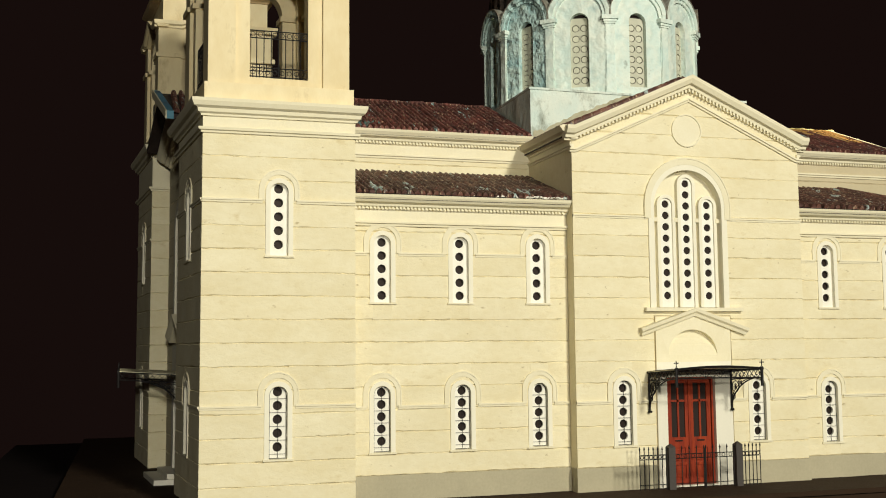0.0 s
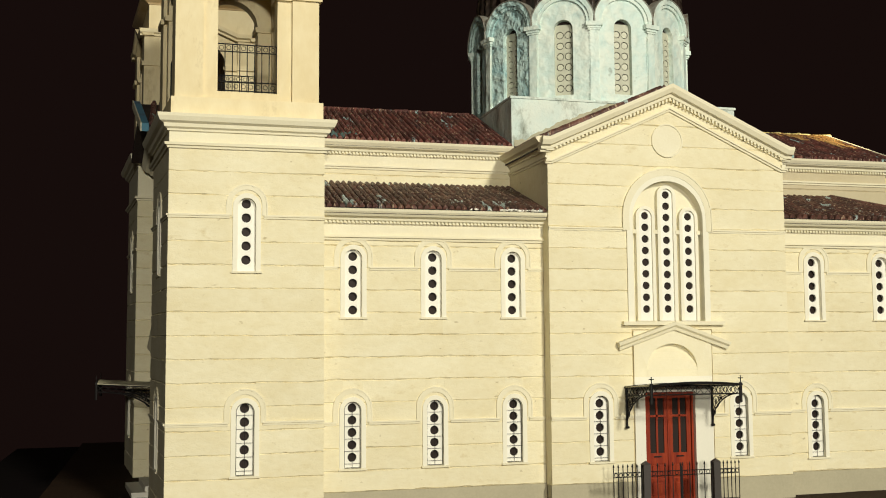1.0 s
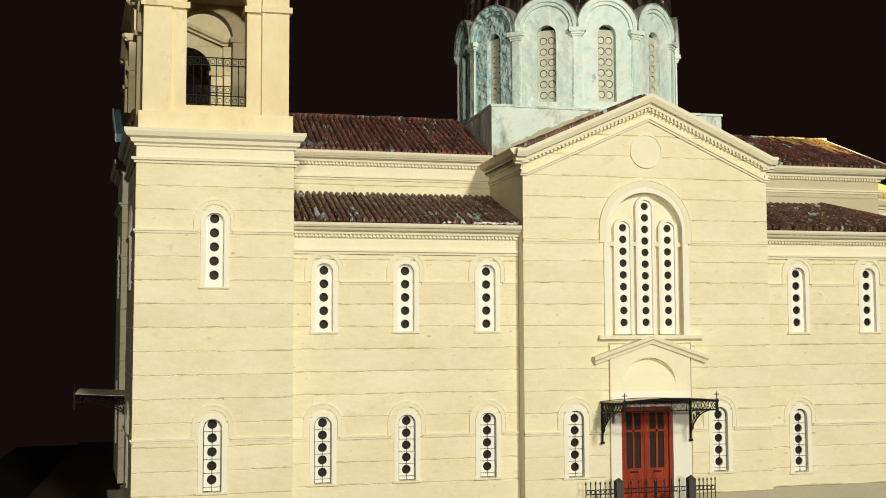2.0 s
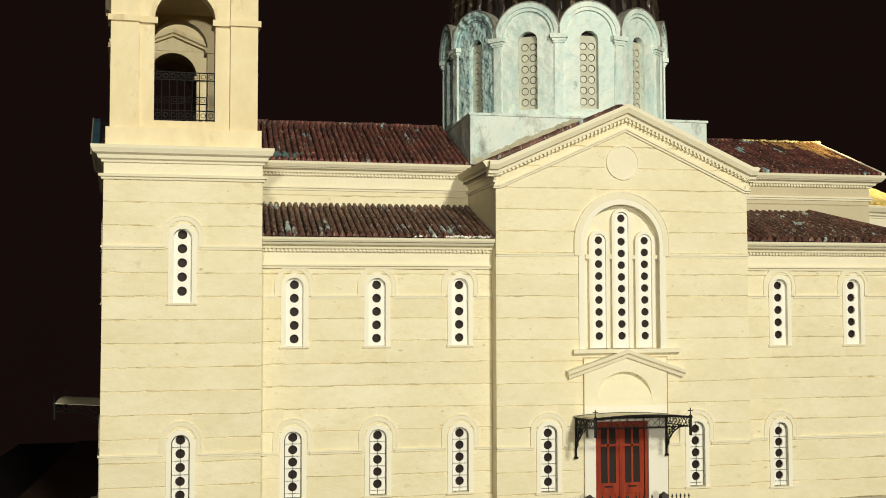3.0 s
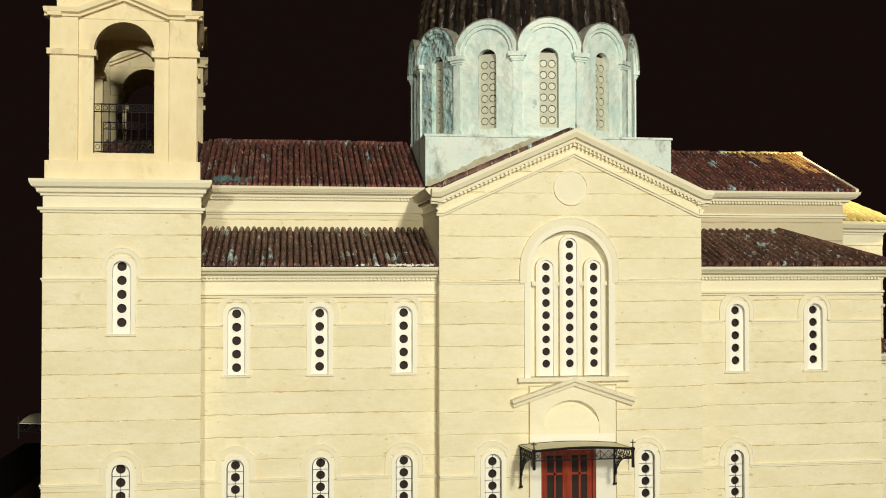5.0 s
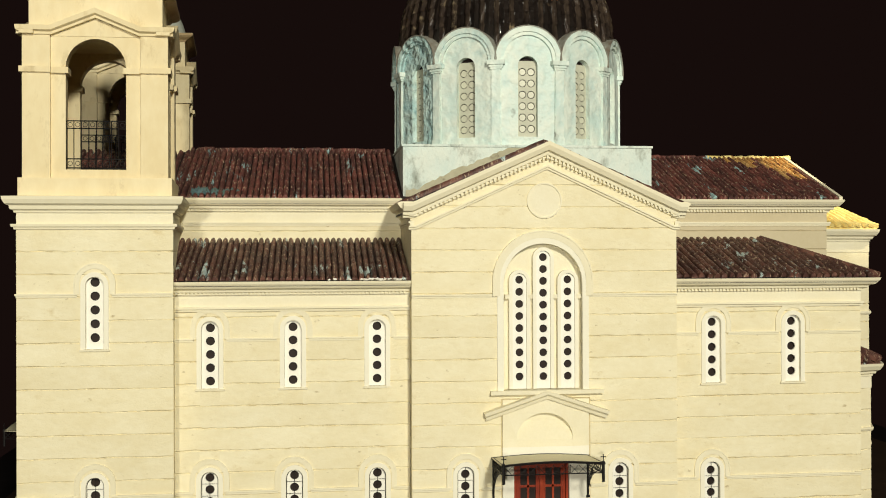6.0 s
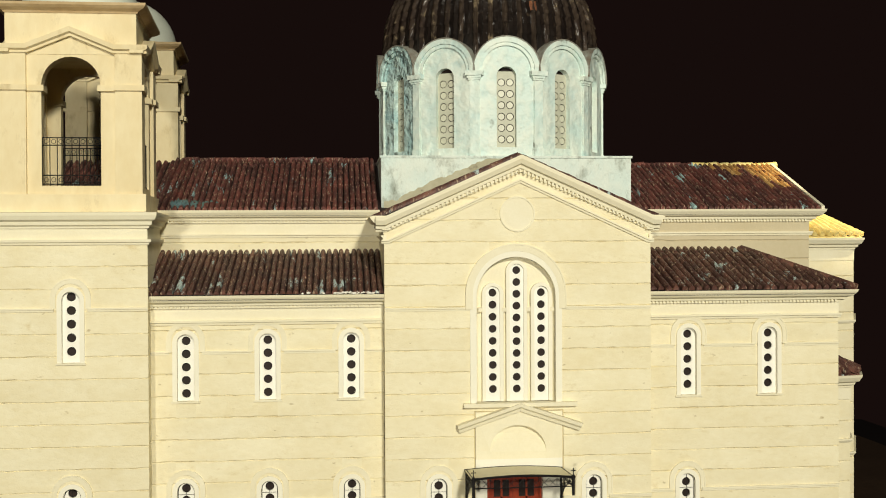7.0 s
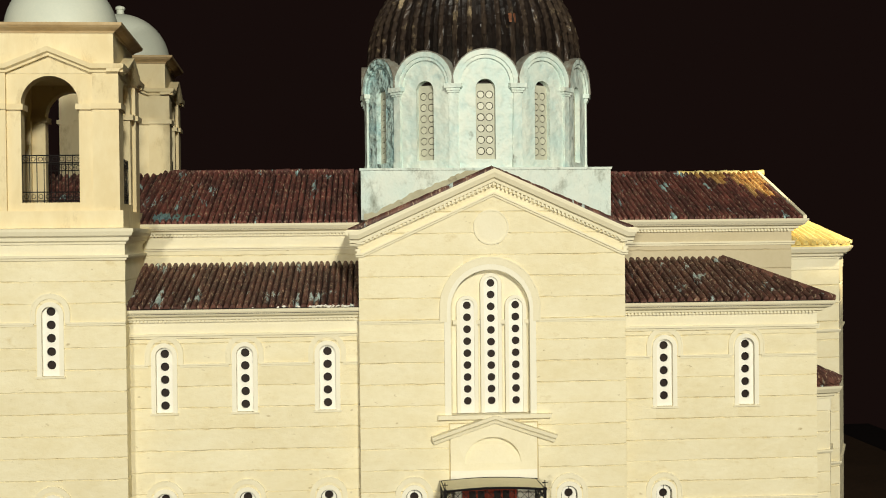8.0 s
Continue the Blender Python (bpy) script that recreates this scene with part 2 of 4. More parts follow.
def pierced(bm, cx, cz, w, h, holes, d0, d1, P, n=16, arch=False):
    """A plate w wide from cz up to cz + h (with a round top where arch), with round holes [(du, z, r)], in rows from the bottom."""
    rows = sorted({z for _, z, _ in holes})
    cuts = [cz] + [(a + b) / 2 for a, b in zip(rows, rows[1:])] + [cz + h]
    zc = cz + h - w / 2
    for i, z in enumerate(rows):
        row = sorted([k for k in holes if k[1] == z])
        us = [-w / 2] + [(a[0] + b[0]) / 2 for a, b in zip(row, row[1:])] + [w / 2]
        for j, (du, _, r) in enumerate(row):
            lo, hi, left, right = cuts[i], cuts[i + 1], us[j] - du, us[j + 1] - du
            top = arch and i == len(rows) - 1
            corners = [(left, lo - z), (right, lo - z)] + ([(left, zc - z), (right, zc - z)] if top else [(left, hi - z), (right, hi - z)])
            angles = sorted([2 * math.pi * k / n - math.pi for k in range(n)] + [math.atan2(b, a) for a, b in corners])
            o, c = [], []
            for g in angles:
                e, t = math.cos(g), math.sin(g)
                f = min(((right if e > 0 else left) / e) if abs(e) > 1e-6 else 9.0, ((hi - z if t > 0 else lo - z) / t) if abs(t) > 1e-6 else 9.0)
                if top:
                    oz = z - zc
                    bq = oz * t
                    ff = -bq + math.sqrt(max(bq * bq - (oz * oz - w * w / 4), 0.0))
                    side = ((right if e > 0 else left) / e) if abs(e) > 1e-6 else 9.0
                    low = ((lo - z) / t) if t < -1e-6 else 9.0
                    f = min(side, low) if z + side * t <= zc + 1e-6 or low < side else ff
                    f = min(f, low)
                o.append((cx + du + e * f, z + t * f))
                c.append((cx + du + r * e, z + r * t))
            band(bm, o, c, d0, d1, P, True)
    bmesh.ops.remove_doubles(bm, verts=bm.verts, dist=0.0005)


def sweep(bm, path, profile, closed=False):
    """A moulding along a level path of (x, y, z); profile of (out, up); out is to the right of the way."""
    n = len(path)
    rings = []
    for i in range(n):
        p = Vector(path[i])
        a = Vector(path[i - 1]) if (closed or i > 0) else None
        b = Vector(path[(i + 1) % n]) if (closed or i < n - 1) else None
        ds = [d.normalized() for d in ((p - a) if a is not None else None, (b - p) if b is not None else None) if d is not None]
        ns = [Vector((d.y, -d.x, 0)) for d in ds]
        o = sum(ns, Vector()).normalized()
        k = 1 / max(o.dot(ns[0]), 0.3)
        rings.append([bm.verts.new(p + o * (k * u) + Vector((0, 0, z))) for u, z in profile])
    m = len(profile)
    for i in range(n if closed else n - 1):
        r, s = rings[i], rings[(i + 1) % n]
        for j in range(m):
            bm.faces.new((r[j], r[(j + 1) % m], s[(j + 1) % m], s[j]))
    if not closed:
        bm.faces.new(rings[0])
        bm.faces.new(rings[-1])


def rake(bm, line, profile, P):
    """A moulding along a line of (u, z) on an upright face; profile of (proud, up across the line)."""
    rings, n, m = [], len(line), len(profile)
    for i in range(n):
        p = Vector((line[i][0], line[i][1]))
        ds = []
        if i > 0:
            ds.append((p - Vector(line[i - 1])).normalized())
        if i < n - 1:
            ds.append((Vector(line[i + 1]) - p).normalized())
        ns = [Vector((-d.y, d.x)) for d in ds]
        o = sum(ns, Vector((0, 0))).normalized()
        k = 1 / max(o.dot(ns[0]), 0.3)
        rings.append([bm.verts.new(P(p.x + o.x * k * h, -d, p.y + o.y * k * h)) for d, h in profile])
    for r, s in zip(rings, rings[1:]):
        for j in range(m):
            bm.faces.new((r[j], r[(j + 1) % m], s[(j + 1) % m], s[j]))
    bm.faces.new(rings[0])
    bm.faces.new(rings[-1])


def lathe(bm, c, line, n, half=False):
    """A body turned round the upright axis at c, from a line of (radius, z)."""
    rings = [[bm.verts.new((c[0] + r * math.cos(2 * math.pi * i / n), c[1] + r * math.sin(2 * math.pi * i / n), z)) for i in range(n)] for r, z in line]
    for a, b in zip(rings, rings[1:]):
        for i in range(n):
            bm.faces.new((a[i], a[(i + 1) % n], b[(i + 1) % n], b[i]))
    bm.faces.new(rings[0])
    bm.faces.new(rings[-1])


def face(p, u, inward):
    """Coordinates on an upright face: u along it, d inward, z up."""
    p, u, inward = Vector(p), Vector(u).normalized(), Vector(inward).normalized()
    return lambda a, d, z: p + u * a + inward * d + Vector((0, 0, z))


def skew(v):
    """The west end is out of square: it runs west towards the back."""
    k = 0.108 + (0.075 - 0.108) * min(max((v.x + 14.15) / 4.0, 0), 1)
    return Vector((v.x - k * max(v.y + 0.19, 0), v.y, v.z))


STEP, FIRST = 0.605, 0.61


def core(parent, name, P, u0, u1, z0, z1, holes, thick=0.35, front=0.045, warp=None, mat=None, label=""):
    """The body of a wall, with rectangular openings (u0, u1, z0, z1) right through it."""
    bm = bmesh.new()
    us = sorted({u0, u1, *[k for h in holes for k in h[:2]]})
    zs = sorted({z0, z1, *[k for h in holes for k in h[2:]]})
    solid = lambda i, j: 0 <= i < len(us) - 1 and 0 <= j < len(zs) - 1 and not any(
        h[0] <= (us[i] + us[i + 1]) / 2 <= h[1] and h[2] <= (zs[j] + zs[j + 1]) / 2 <= h[3] for h in holes)
    grid = {}

    def vert(i, j, k):
        if (i, j, k) not in grid:
            grid[i, j, k] = bm.verts.new(P(us[i], (front, thick)[k], zs[j]))
        return grid[i, j, k]

    for i in range(len(us) - 1):
        for j in range(len(zs) - 1):
            if not solid(i, j):
                continue
            for k in (0, 1):
                bm.faces.new([vert(a, b, k) for a, b in ((i, j), (i + 1, j), (i + 1, j + 1), (i, j + 1))])
            for a, b, p, q in ((i - 1, j, (i, j), (i, j + 1)), (i + 1, j, (i + 1, j), (i + 1, j + 1)), (i, j - 1, (i, j), (i + 1, j)), (i, j + 1, (i, j + 1), (i + 1, j + 1))):
                if not solid(a, b):
                    bm.faces.new([vert(*p, 0), vert(*q, 0), vert(*q, 1), vert(*p, 1)])
    return part(name, bm, mat or JOINT, parent, label, warp=warp)


def course_strip(parent, P, u0, u1, z0, z1, low, high, warp, mat, slope=None):
    """One dressed course of stone, its edges a little worn and uneven; low and high tell whether there is a joint."""
    n = max(1, min(60, round((u1 - u0) / 0.11)))
    rows = []
    seed = random.random() * 100
    for i in range(n + 1):
        u = u0 + (u1 - u0) * i / n
        at = (lambda z: slope(z)[0] + (slope(z)[1] - slope(z)[0]) * i / n) if slope else (lambda z: u)
        wob = lambda k: 0.020 * noise.noise((u * 0.9, seed, k)) + 0.016 * noise.noise((u * 4.3, seed, k + 9)) + 0.012 * noise.noise((u * 11.0, seed, k + 5)) + 0.05 * max(0.0, noise.noise((u * 1.7, seed, k + 4)) - 0.34)
        zl, zh = z0 + (wob(0) - 0.002 if low else 0), z1 - (wob(3) - 0.002 if high else 0)
        bev = 0.022 + 0.030 * max(0, noise.noise((u * 2.1, seed, 7)))
        d = 0.008 * noise.noise((u * 0.9, seed, 5))
        prof = [(0.08, zl), (0.028 if low else d, zl), (d, zl + (bev if low else 0)), (d, zh - (bev if high else 0)), (0.034 if high else d, zh), (0.08, zh)]
        rows.append([P(at(z), q, z) for q, z in prof])
    verts = [(warp(Vector(p)) if warp else Vector(p)) * S for r in rows for p in r]
    faces = []
    for i in range(n):
        for j in range(5):
            a = i * 6 + j
            faces.append((a, a + 6, a + 7, a + 1))
    faces += [tuple(range(6)), tuple(range(n * 6, n * 6 + 6))[::-1]]
    me = bpy.data.meshes.new("stone_course")
    me.from_pydata(verts, [], faces)
    me.materials.append(mat)
    put("stone_course", me, parent)


WALLS = []


def courses(parent, P, u0, u1, z0, z1, holes, warp=None, mat=None, limit=None):
    """Kept for the end of the file: the dressed courses over a wall's body."""
    WALLS.append((parent, P, u0, u1, z0, z1, holes, warp, mat or STONE, limit))


def lay_courses():
    for parent, P, u0, u1, z0, z1, holes, warp, mat, limit in WALLS:
        k0 = math.floor((z0 - FIRST) / STEP)
        zs = [z0] + [FIRST + STEP * k for k in range(k0, k0 + 30) if z0 + 0.12 < FIRST + STEP * k < z1 - 0.12] + [z1]
        for a, b in zip(zs, zs[1:]):
            l, r = (u0, u1) if limit is None else limit(b)
            if r - l < 0.3:
                continue
            cut = sorted(h for h in holes if h[2] < b - 0.01 and h[3] > a + 0.01)
            groups = []
            for h in cut:
                if groups and h[0] <= groups[-1][1]:
                    groups[-1][1] = max(groups[-1][1], h[1])
                    groups[-1][2].append(h)
                else:
                    groups.append([h[0], h[1], [h]])
            at = l
            for g0, g1, inside in groups:
                if g0 - at > 0.02:
                    course_strip(parent, P, at, g0, a, b, True, True, warp, mat)
                levels = sorted({a, b, *[z for h in inside for z in h[2:] if a < z < b]})
                for p, q in zip(levels, levels[1:]):
                    u = g0
                    for h in sorted(h for h in inside if h[2] < q - 0.001 and h[3] > p + 0.001) + [(g1, g1, 0, 0)]:
                        if h[0] - u > 0.02 and q - p > 0.02:
                            course_strip(parent, P, u, h[0], p, q, p == a, q == b, warp, mat)
                        u = max(u, h[1])
                at = g1
            if r - at > 0.02:
                course_strip(parent, P, at, r, a, b, True, True, warp, mat, slope=limit if limit and not cut else None)


# ---- windows ----
def slit_window(parent, P, cx, sill, top, holes, zb, iron=False, warp=None, low=0.30, high=0.09):
    """A slim arched window: plastered surround, hood ring from the string course up, a panel with round holes in one column, and a sill."""
    r = 0.235
    zs = top - r
    w = part("window", bm_arch(P, cx, zs, 0.36, r, sill, -0.03, 0.20), PLASTER, parent, "slim round-arched window with a pierced white panel", warp=warp)
    bm = bmesh.new()
    for ro, ri, d in ((0.535, 0.50, -0.040), (0.50, 0.39, -0.026)):
        band(bm, arch_line(cx, zs + 0.06, ro, zb), arch_line(cx, zs + 0.06, ri, zb), d, 0.06, P)
    part("hood_moulding", bm, TRIM, w, warp=warp)
    bm = bmesh.new()
    gap = (zs + high - sill - low) / (holes - 1)
    pierced(bm, cx, sill, 2 * r + 0.01, top - sill, [(0, sill + low + gap * i, 0.122) for i in range(holes)], 0.10, 0.16, P, arch=True)
    part("pierced_panel", bm, PANEL, w, warp=warp)
    bm = bmesh.new()
    prism(bm, arch_line(cx, zs, r, sill), 0.21, 0.24, P)
    part("pane", bm, DARKGLASS, w, "dark glass", warp=warp)
    bm = bmesh.new()
    box(bm, cx - 0.39, cx + 0.39, -0.055, 0.12, sill - 0.05, sill - 0.002, P)
    part("sill", bm, TRIM, w, warp=warp)
    if iron:
        bm = bmesh.new()
        arc = arch_line(cx, zs, r - 0.02, sill + 0.02, 10)
        rod(bm, [P(u, 0.06, z) for u, z in arc], 0.0075)
        bars(bm, P(cx, 0.06, sill + 0.02), P(cx, 0.06, top - 0.02), 0.006)
        for i in range(holes):
            z = sill + low + gap * (i - 0.5)
            bars(bm, P(cx - r + 0.02, 0.06, z), P(cx + r - 0.02, 0.06, z), 0.0055)
        bars(bm, P(cx - r + 0.02, 0.06, sill + 0.02), P(cx + r - 0.02, 0.06, sill + 0.02), 0.0075)
        part("iron_grille", bm, IRON, w, "thin black iron grille", warp=warp)
    return (cx - 0.27, cx + 0.27, sill - 0.01, zs + 0.22)


def bm_arch(P, cx, zs, ro, ri, zb, d0, d1, n=14):
    bm = bmesh.new()
    band(bm, arch_line(cx, zs, ro, zb, n), arch_line(cx, zs, ri, zb, n), d0, d1, P)
    return bm


def string(parent, P, u0, u1, z, gaps, warp=None, h=0.10, proud=0.05):
    """A level string course, broken at the windows' hoods."""
    at = u0
    for a, b in sorted(gaps) + [(u1, u1)]:
        if a - at > 0.02:
            bm = bmesh.new()
            rake(bm, [(at, z), (a, z)], [(-0.06, 0), (proud * 0.4, 0), (proud * 0.5, h * 0.45), (proud, h * 0.55), (proud, h), (-0.06, h)], P)
            part("string_course", bm, TRIM, parent, warp=warp)
        at = b


CORNICE = [(-0.15, 0.0), (0.06, 0.0), (0.07, 0.06), (0.16, 0.10), (0.18, 0.17), (0.30, 0.22), (0.40, 0.36), (0.42, 0.44), (-0.15, 0.44)]

# ---- the setting ----
def setting():
    bm = bmesh.new()
    n = 30
    grid = [[bm.verts.new((-17.8 + 38.1 * i / n, -2.85 + 26.85 * j / n, 0.03 * noise.noise((i * 0.7, j * 0.7, 3)))) for j in range(n + 1)] for i in range(n + 1)]
    for i in range(n):
        for j in range(n):
            bm.faces.new((grid[i][j], grid[i + 1][j], grid[i + 1][j + 1], grid[i][j + 1]))
    low = bmesh.ops.extrude_face_region(bm, geom=bm.faces[:])
    for v in low["geom"]:
        if isinstance(v, bmesh.types.BMVert):
            v.co.z = -0.45
    g = part("ground", bm, GROUND, None)
    tagged(g, "dark brown display base under the church model", "base", kind="structure")
    bm = bmesh.new()
    line = [(-17.7, -1.15), (-6, -1.05), (-1, -0.95), (9, -0.92), (20.2, -0.95)]
    a = [bm.verts.new((x, y, 0.02)) for x, y in line] + [bm.verts.new((x, -2.80, 0.02)) for x, y in line[::-1]]
    top = [bm.verts.new((v.co.x, v.co.y, 0.16 if v.co.y > -2 else 0.15)) for v in a]
    bm.faces.new(top)
    for i in range(len(a)):
        bm.faces.new((a[i], a[(i + 1) % len(a)], top[(i + 1) % len(a)], top[i]))
    p = part("pavement", bm, GROUND, None)
    tagged(p, "dark brown raised pavement strip before the entrance", "pavement", kind="structure")
    for name, x0, x1, y0, y1 in (("wall_south", -120, 140, -91, -90), ("wall_west", -121, -120, -90, 70), ("wall_east", 140, 141, -90, 70)):
        bm = bmesh.new()
        box(bm, x0, x1, y0, y1, -25, 80)
        tagged(part(name, bm, CLOTH, None), "black cloth-hung wall of the dark exhibition room", "wall", kind="structure")
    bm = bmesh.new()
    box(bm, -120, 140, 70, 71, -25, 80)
    tagged(part("backdrop", bm, GLOWCLOTH, None), "brownish-black backdrop far behind the model, faintly self-lit", "backdrop", kind="structure")
    bm = bmesh.new()
    box(bm, -120, 140, -90, 70, -26, -25)
    tagged(part("floor", bm, CLOTH, None), "black floor of the dark exhibition room", "floor", kind="structure")
    bm = bmesh.new()
    box(bm, -120, 140, -90, 70, 80, 81)
    tagged(part("ceiling", bm, CLOTH, None), "black ceiling of the dark exhibition room", "ceiling", kind="structure")
    bm = bmesh.new()
    box(bm, -21, 24, -6, 27, -25, -0.45)
    tagged(part("display_table", bm, TABLE, None), "black cloth-covered table carrying the model's base", "table")


setting()
SOUTH, IN = (1, 0, 0), (0, 1, 0)


def dentils(parent, P, u0, u1, z, step=0.105, w=0.055, h=0.075, proud=0.13, slope=None, warp=None):
    bm = bmesh.new()
    n = int((u1 - u0) / step)
    for i in range(n):
        u = u0 + step * (i + 0.5)
        zz = z + (slope(u) if slope else 0)
        box(bm, u - w / 2, u + w / 2, -proud, 0.0, zz, zz + h, P)
    tagged(part("dentil_course", bm, TRIM, parent, warp=warp), kind="stuff")


# ---- tiles ----
TILES = {}


def tile_mesh(mat, r, long):
    """One half-round cover tile, a little wider at its lower end."""
    key = (mat.name, r, round(long, 2), random.randrange(6))
    if key not in TILES:
        verts, faces = [], []
        for y, q, lift in ((0.0, r * 1.03, 0.006), (0.14, r * 1.02, 0.005), (long * 0.55, r * random.uniform(0.94, 1.06), 0.004), (long + 0.06, r * 0.97, -0.002)):
            for j in range(7):
                g = math.pi * j / 6
                verts.append((math.cos(g) * q * S, (y + random.uniform(-0.014, 0.014)) * S, (math.sin(g) * q * 1.5 + lift + random.uniform(-0.010, 0.010)) * S))
        for i in (0, 7, 14):
            faces += [(i + j, i + j + 1, i + j + 8, i + j + 7) for j in range(6)]
        faces += [tuple(range(7)), tuple(range(21, 28))]
        me = bpy.data.meshes.new("roof_tile")
        me.from_pydata(verts, [], faces)
        me.materials.append(mat)
        TILES[key] = me
    return TILES[key]


def lay_row(parent, o, along, v, length, mat, r):
    """Overlapping tiles up the slope from o."""
    nrm = along.cross(v)
    rows = max(1, round(length / (0.42 if r > 0.08 else 0.60)))
    for k in range(rows):
        m = Matrix((along, v, nrm)).transposed().to_4x4() @ Matrix.Rotation(random.uniform(-0.022, 0.022), 4, "Z")
        m.translation = o + v * (length * k / rows) + along * random.uniform(-0.004, 0.004) + nrm * random.uniform(-0.002, 0.003)
        put("roof_tile", tile_mesh(mat(m.translation) if callable(mat) else mat, r, length / rows), parent, m)


ROOFS = []


def tile_slope(parent, a, along, up, width, mat, span=None, step=0.222, r=0.088):
    """Tile rows over a slope: a is the eave's start, up the way to the ridge; span(u) gives the stretch of each row."""
    ROOFS.append((parent, Vector(a), Vector(along).normalized(), Vector(up), width, mat, span, step, r))


def lay_tiles():
    for parent, a, along, up, width, mat, span, step, r in ROOFS:
        L = up.length
        v = up.normalized()
        for i in range(int(width / step)):
            u = step * (i + 0.5)
            lo, hi = span(u) if span else (0.0, L)
            if hi - lo < 0.15:
                continue
            o = a + along * (u + random.uniform(-0.012, 0.012)) + v * (lo + random.uniform(-0.03, 0.02))
            lay_row(parent, o, along, v, hi - lo, mat, r)


# ---- bell towers ----
def railing(parent, P, u0, u1, z0, z1, warp):
    bm = bmesh.new()
    d = 0.18
    for z in (z0, z0 + 0.24, z1 - 0.2, z1):
        bars(bm, P(u0, d, z), P(u1, d, z), 0.016)
    n = 8
    for i in range(n + 1):
        u = u0 + (u1 - u0) * i / n
        bars(bm, P(u, d, z0 - 0.05), P(u, d, z1), 0.013)
        if i < n:
            c = u + (u1 - u0) / n / 2
            for zc in (z0 + 0.12, z1 - 0.1):
                rod(bm, [P(c + 0.06 * math.cos(k * math.pi / 4), d, zc + 0.06 * math.sin(k * math.pi / 4)) for k in range(9)], 0.009, 4)
    part("iron_railing", bm, IRON, parent, "black wrought-iron balcony railing", warp=warp)


def bell_tower(y0, mirror, label, lift=0.0):
    """A square tower on plan from y0 to y0 + 4; mirror turns its windowed side to the north."""
    def lean(v):
        """The tower beyond stands higher from its belfry up."""
        return skew(v) + Vector((0, 0, lift + 0.1 * max(v.z - 13.9, 0) if lift and v.z > 10.05 else 0)) + Vector((0.12 if lift else 0, 0, 0))

    swell = 1.07 if lift else 1.0
    x0, x1, y1 = -14.15, -10.15, y0 + 4.0
    t = thing("bell_tower", skew(Vector((x0 + 2, y0 + 2, 0))), label, "bell tower", "twin bell towers")
    faces = {"s": face((0, y0, 0), SOUTH, IN), "w": face((x0, 0, 0), (0, 1, 0), (1, 0, 0)), "e": face((x1, 0, 0), (0, 1, 0), (-1, 0, 0)), "n": face((0, y1, 0), SOUTH, (0, -1, 0))}
    for key, P in faces.items():
        u0, u1 = (x0, x1) if key in "sn" else (y0, y1)
        c = (u0 + u1) / 2 + (-0.02 if key in "sn" else 0)
        holes = []
        if key == "w" or (key == "s" and not mirror):
            holes.append(slit_window(t, P, c, 1.28, 3.13, 5, 2.62, True, lean))
            holes.append(slit_window(t, P, c, 6.50, 8.41, 5, 7.95, False, lean))
            e = 0.0 if key == "s" else 0.02
            string(t, P, u0 + e, u1 - e, 2.55, [(c - 0.44, c + 0.44)], lean)
            string(t, P, u0 + e, u1 - e, 7.87, [(c - 0.44, c + 0.44)], lean)
        e = 0.05 if key in "we" else 0.0
        core(t, "wall_body", P, u0 + e + 0.05, u1 - e - 0.05, 0.0, 9.75, holes, warp=lean)
        if key in "sw" or (key == "e" and not mirror):
            courses(t, P, u0 + (0.0 if key == "s" else 0.085), u1 - (0.0 if key == "s" else 0.085), 0.0, 9.70, holes, lean)
    up = lambda z, g=0.0: [(x0 - g, y0 - g, z), (x1 + g, y0 - g, z), (x1 + g, y1 + g, z), (x0 - g, y1 + g, z)]
    bm = bmesh.new()
    sweep(bm, up(9.66), [(-0.2, 0), (0.05, 0), (0.06, 0.05), (0.11, 0.07), (0.12, 0.14), (-0.2, 0.14)], True)
    part("lower_moulding", bm, TRIM, t, warp=lean)
    bm = bmesh.new()
    box(bm, x0 - 0.0, x1 + 0.0, y0 - 0.0, y1 + 0.0, 9.80, 10.2)
    part("frieze", bm, TRIM, t, warp=lean)
    bm = bmesh.new()
    sweep(bm, up(10.10), [(-0.2, 0.0), (0.05, 0.0), (0.06, 0.05), (0.13, 0.09), (0.15, 0.18), (0.24, 0.23), (0.29, 0.34), (0.30, 0.42), (-0.2, 0.46)], True)
    part("cornice", bm, TRIM, t, warp=lean)
    # the open belfry
    bx0, bx1, by0, by1 = x0 + 0.06, x1 - 0.06, y0 + 0.06, y1 - 0.06
    bm = bmesh.new()
    box(bm, bx0 - 0.03, bx1 + 0.03, by0 - 0.03, by1 + 0.03, 10.15, 11.02)
    part("belfry_base", bm, TOWER, t, warp=lean)
    cx, cy = (bx0 + bx1) / 2, (by0 + by1) / 2
    half = 1.87
    sides = [face((cx, cy - half, 0), (1, 0, 0), (0, 1, 0)), face((cx - half, cy, 0), (0, 1, 0), (1, 0, 0)), face((cx + half, cy, 0), (0, 1, 0), (-1, 0, 0)), face((cx, cy + half, 0), (1, 0, 0), (0, -1, 0))]
    r, zs, sillz = 0.775, 13.95, 11.25
    for k, P in enumerate(sides):
        bm = bmesh.new()
        n = 16
        a = arch_line(0, zs, r, sillz, n)
        o = [(-1.16, sillz)] + [(-1.16 if i <= 3 else 1.16 if i >= 13 else -1.16 + 2.32 * (i - 3) / 10, zs if i in (0, n) else (zs + 0.35 * i if i <= 3 else zs + 0.35 * (n - i) if i >= 13 else zs + 1.05)) for i in range(n + 1)] + [(1.16, sillz)]
        band(bm, o, a, 0.10, 0.52, P)
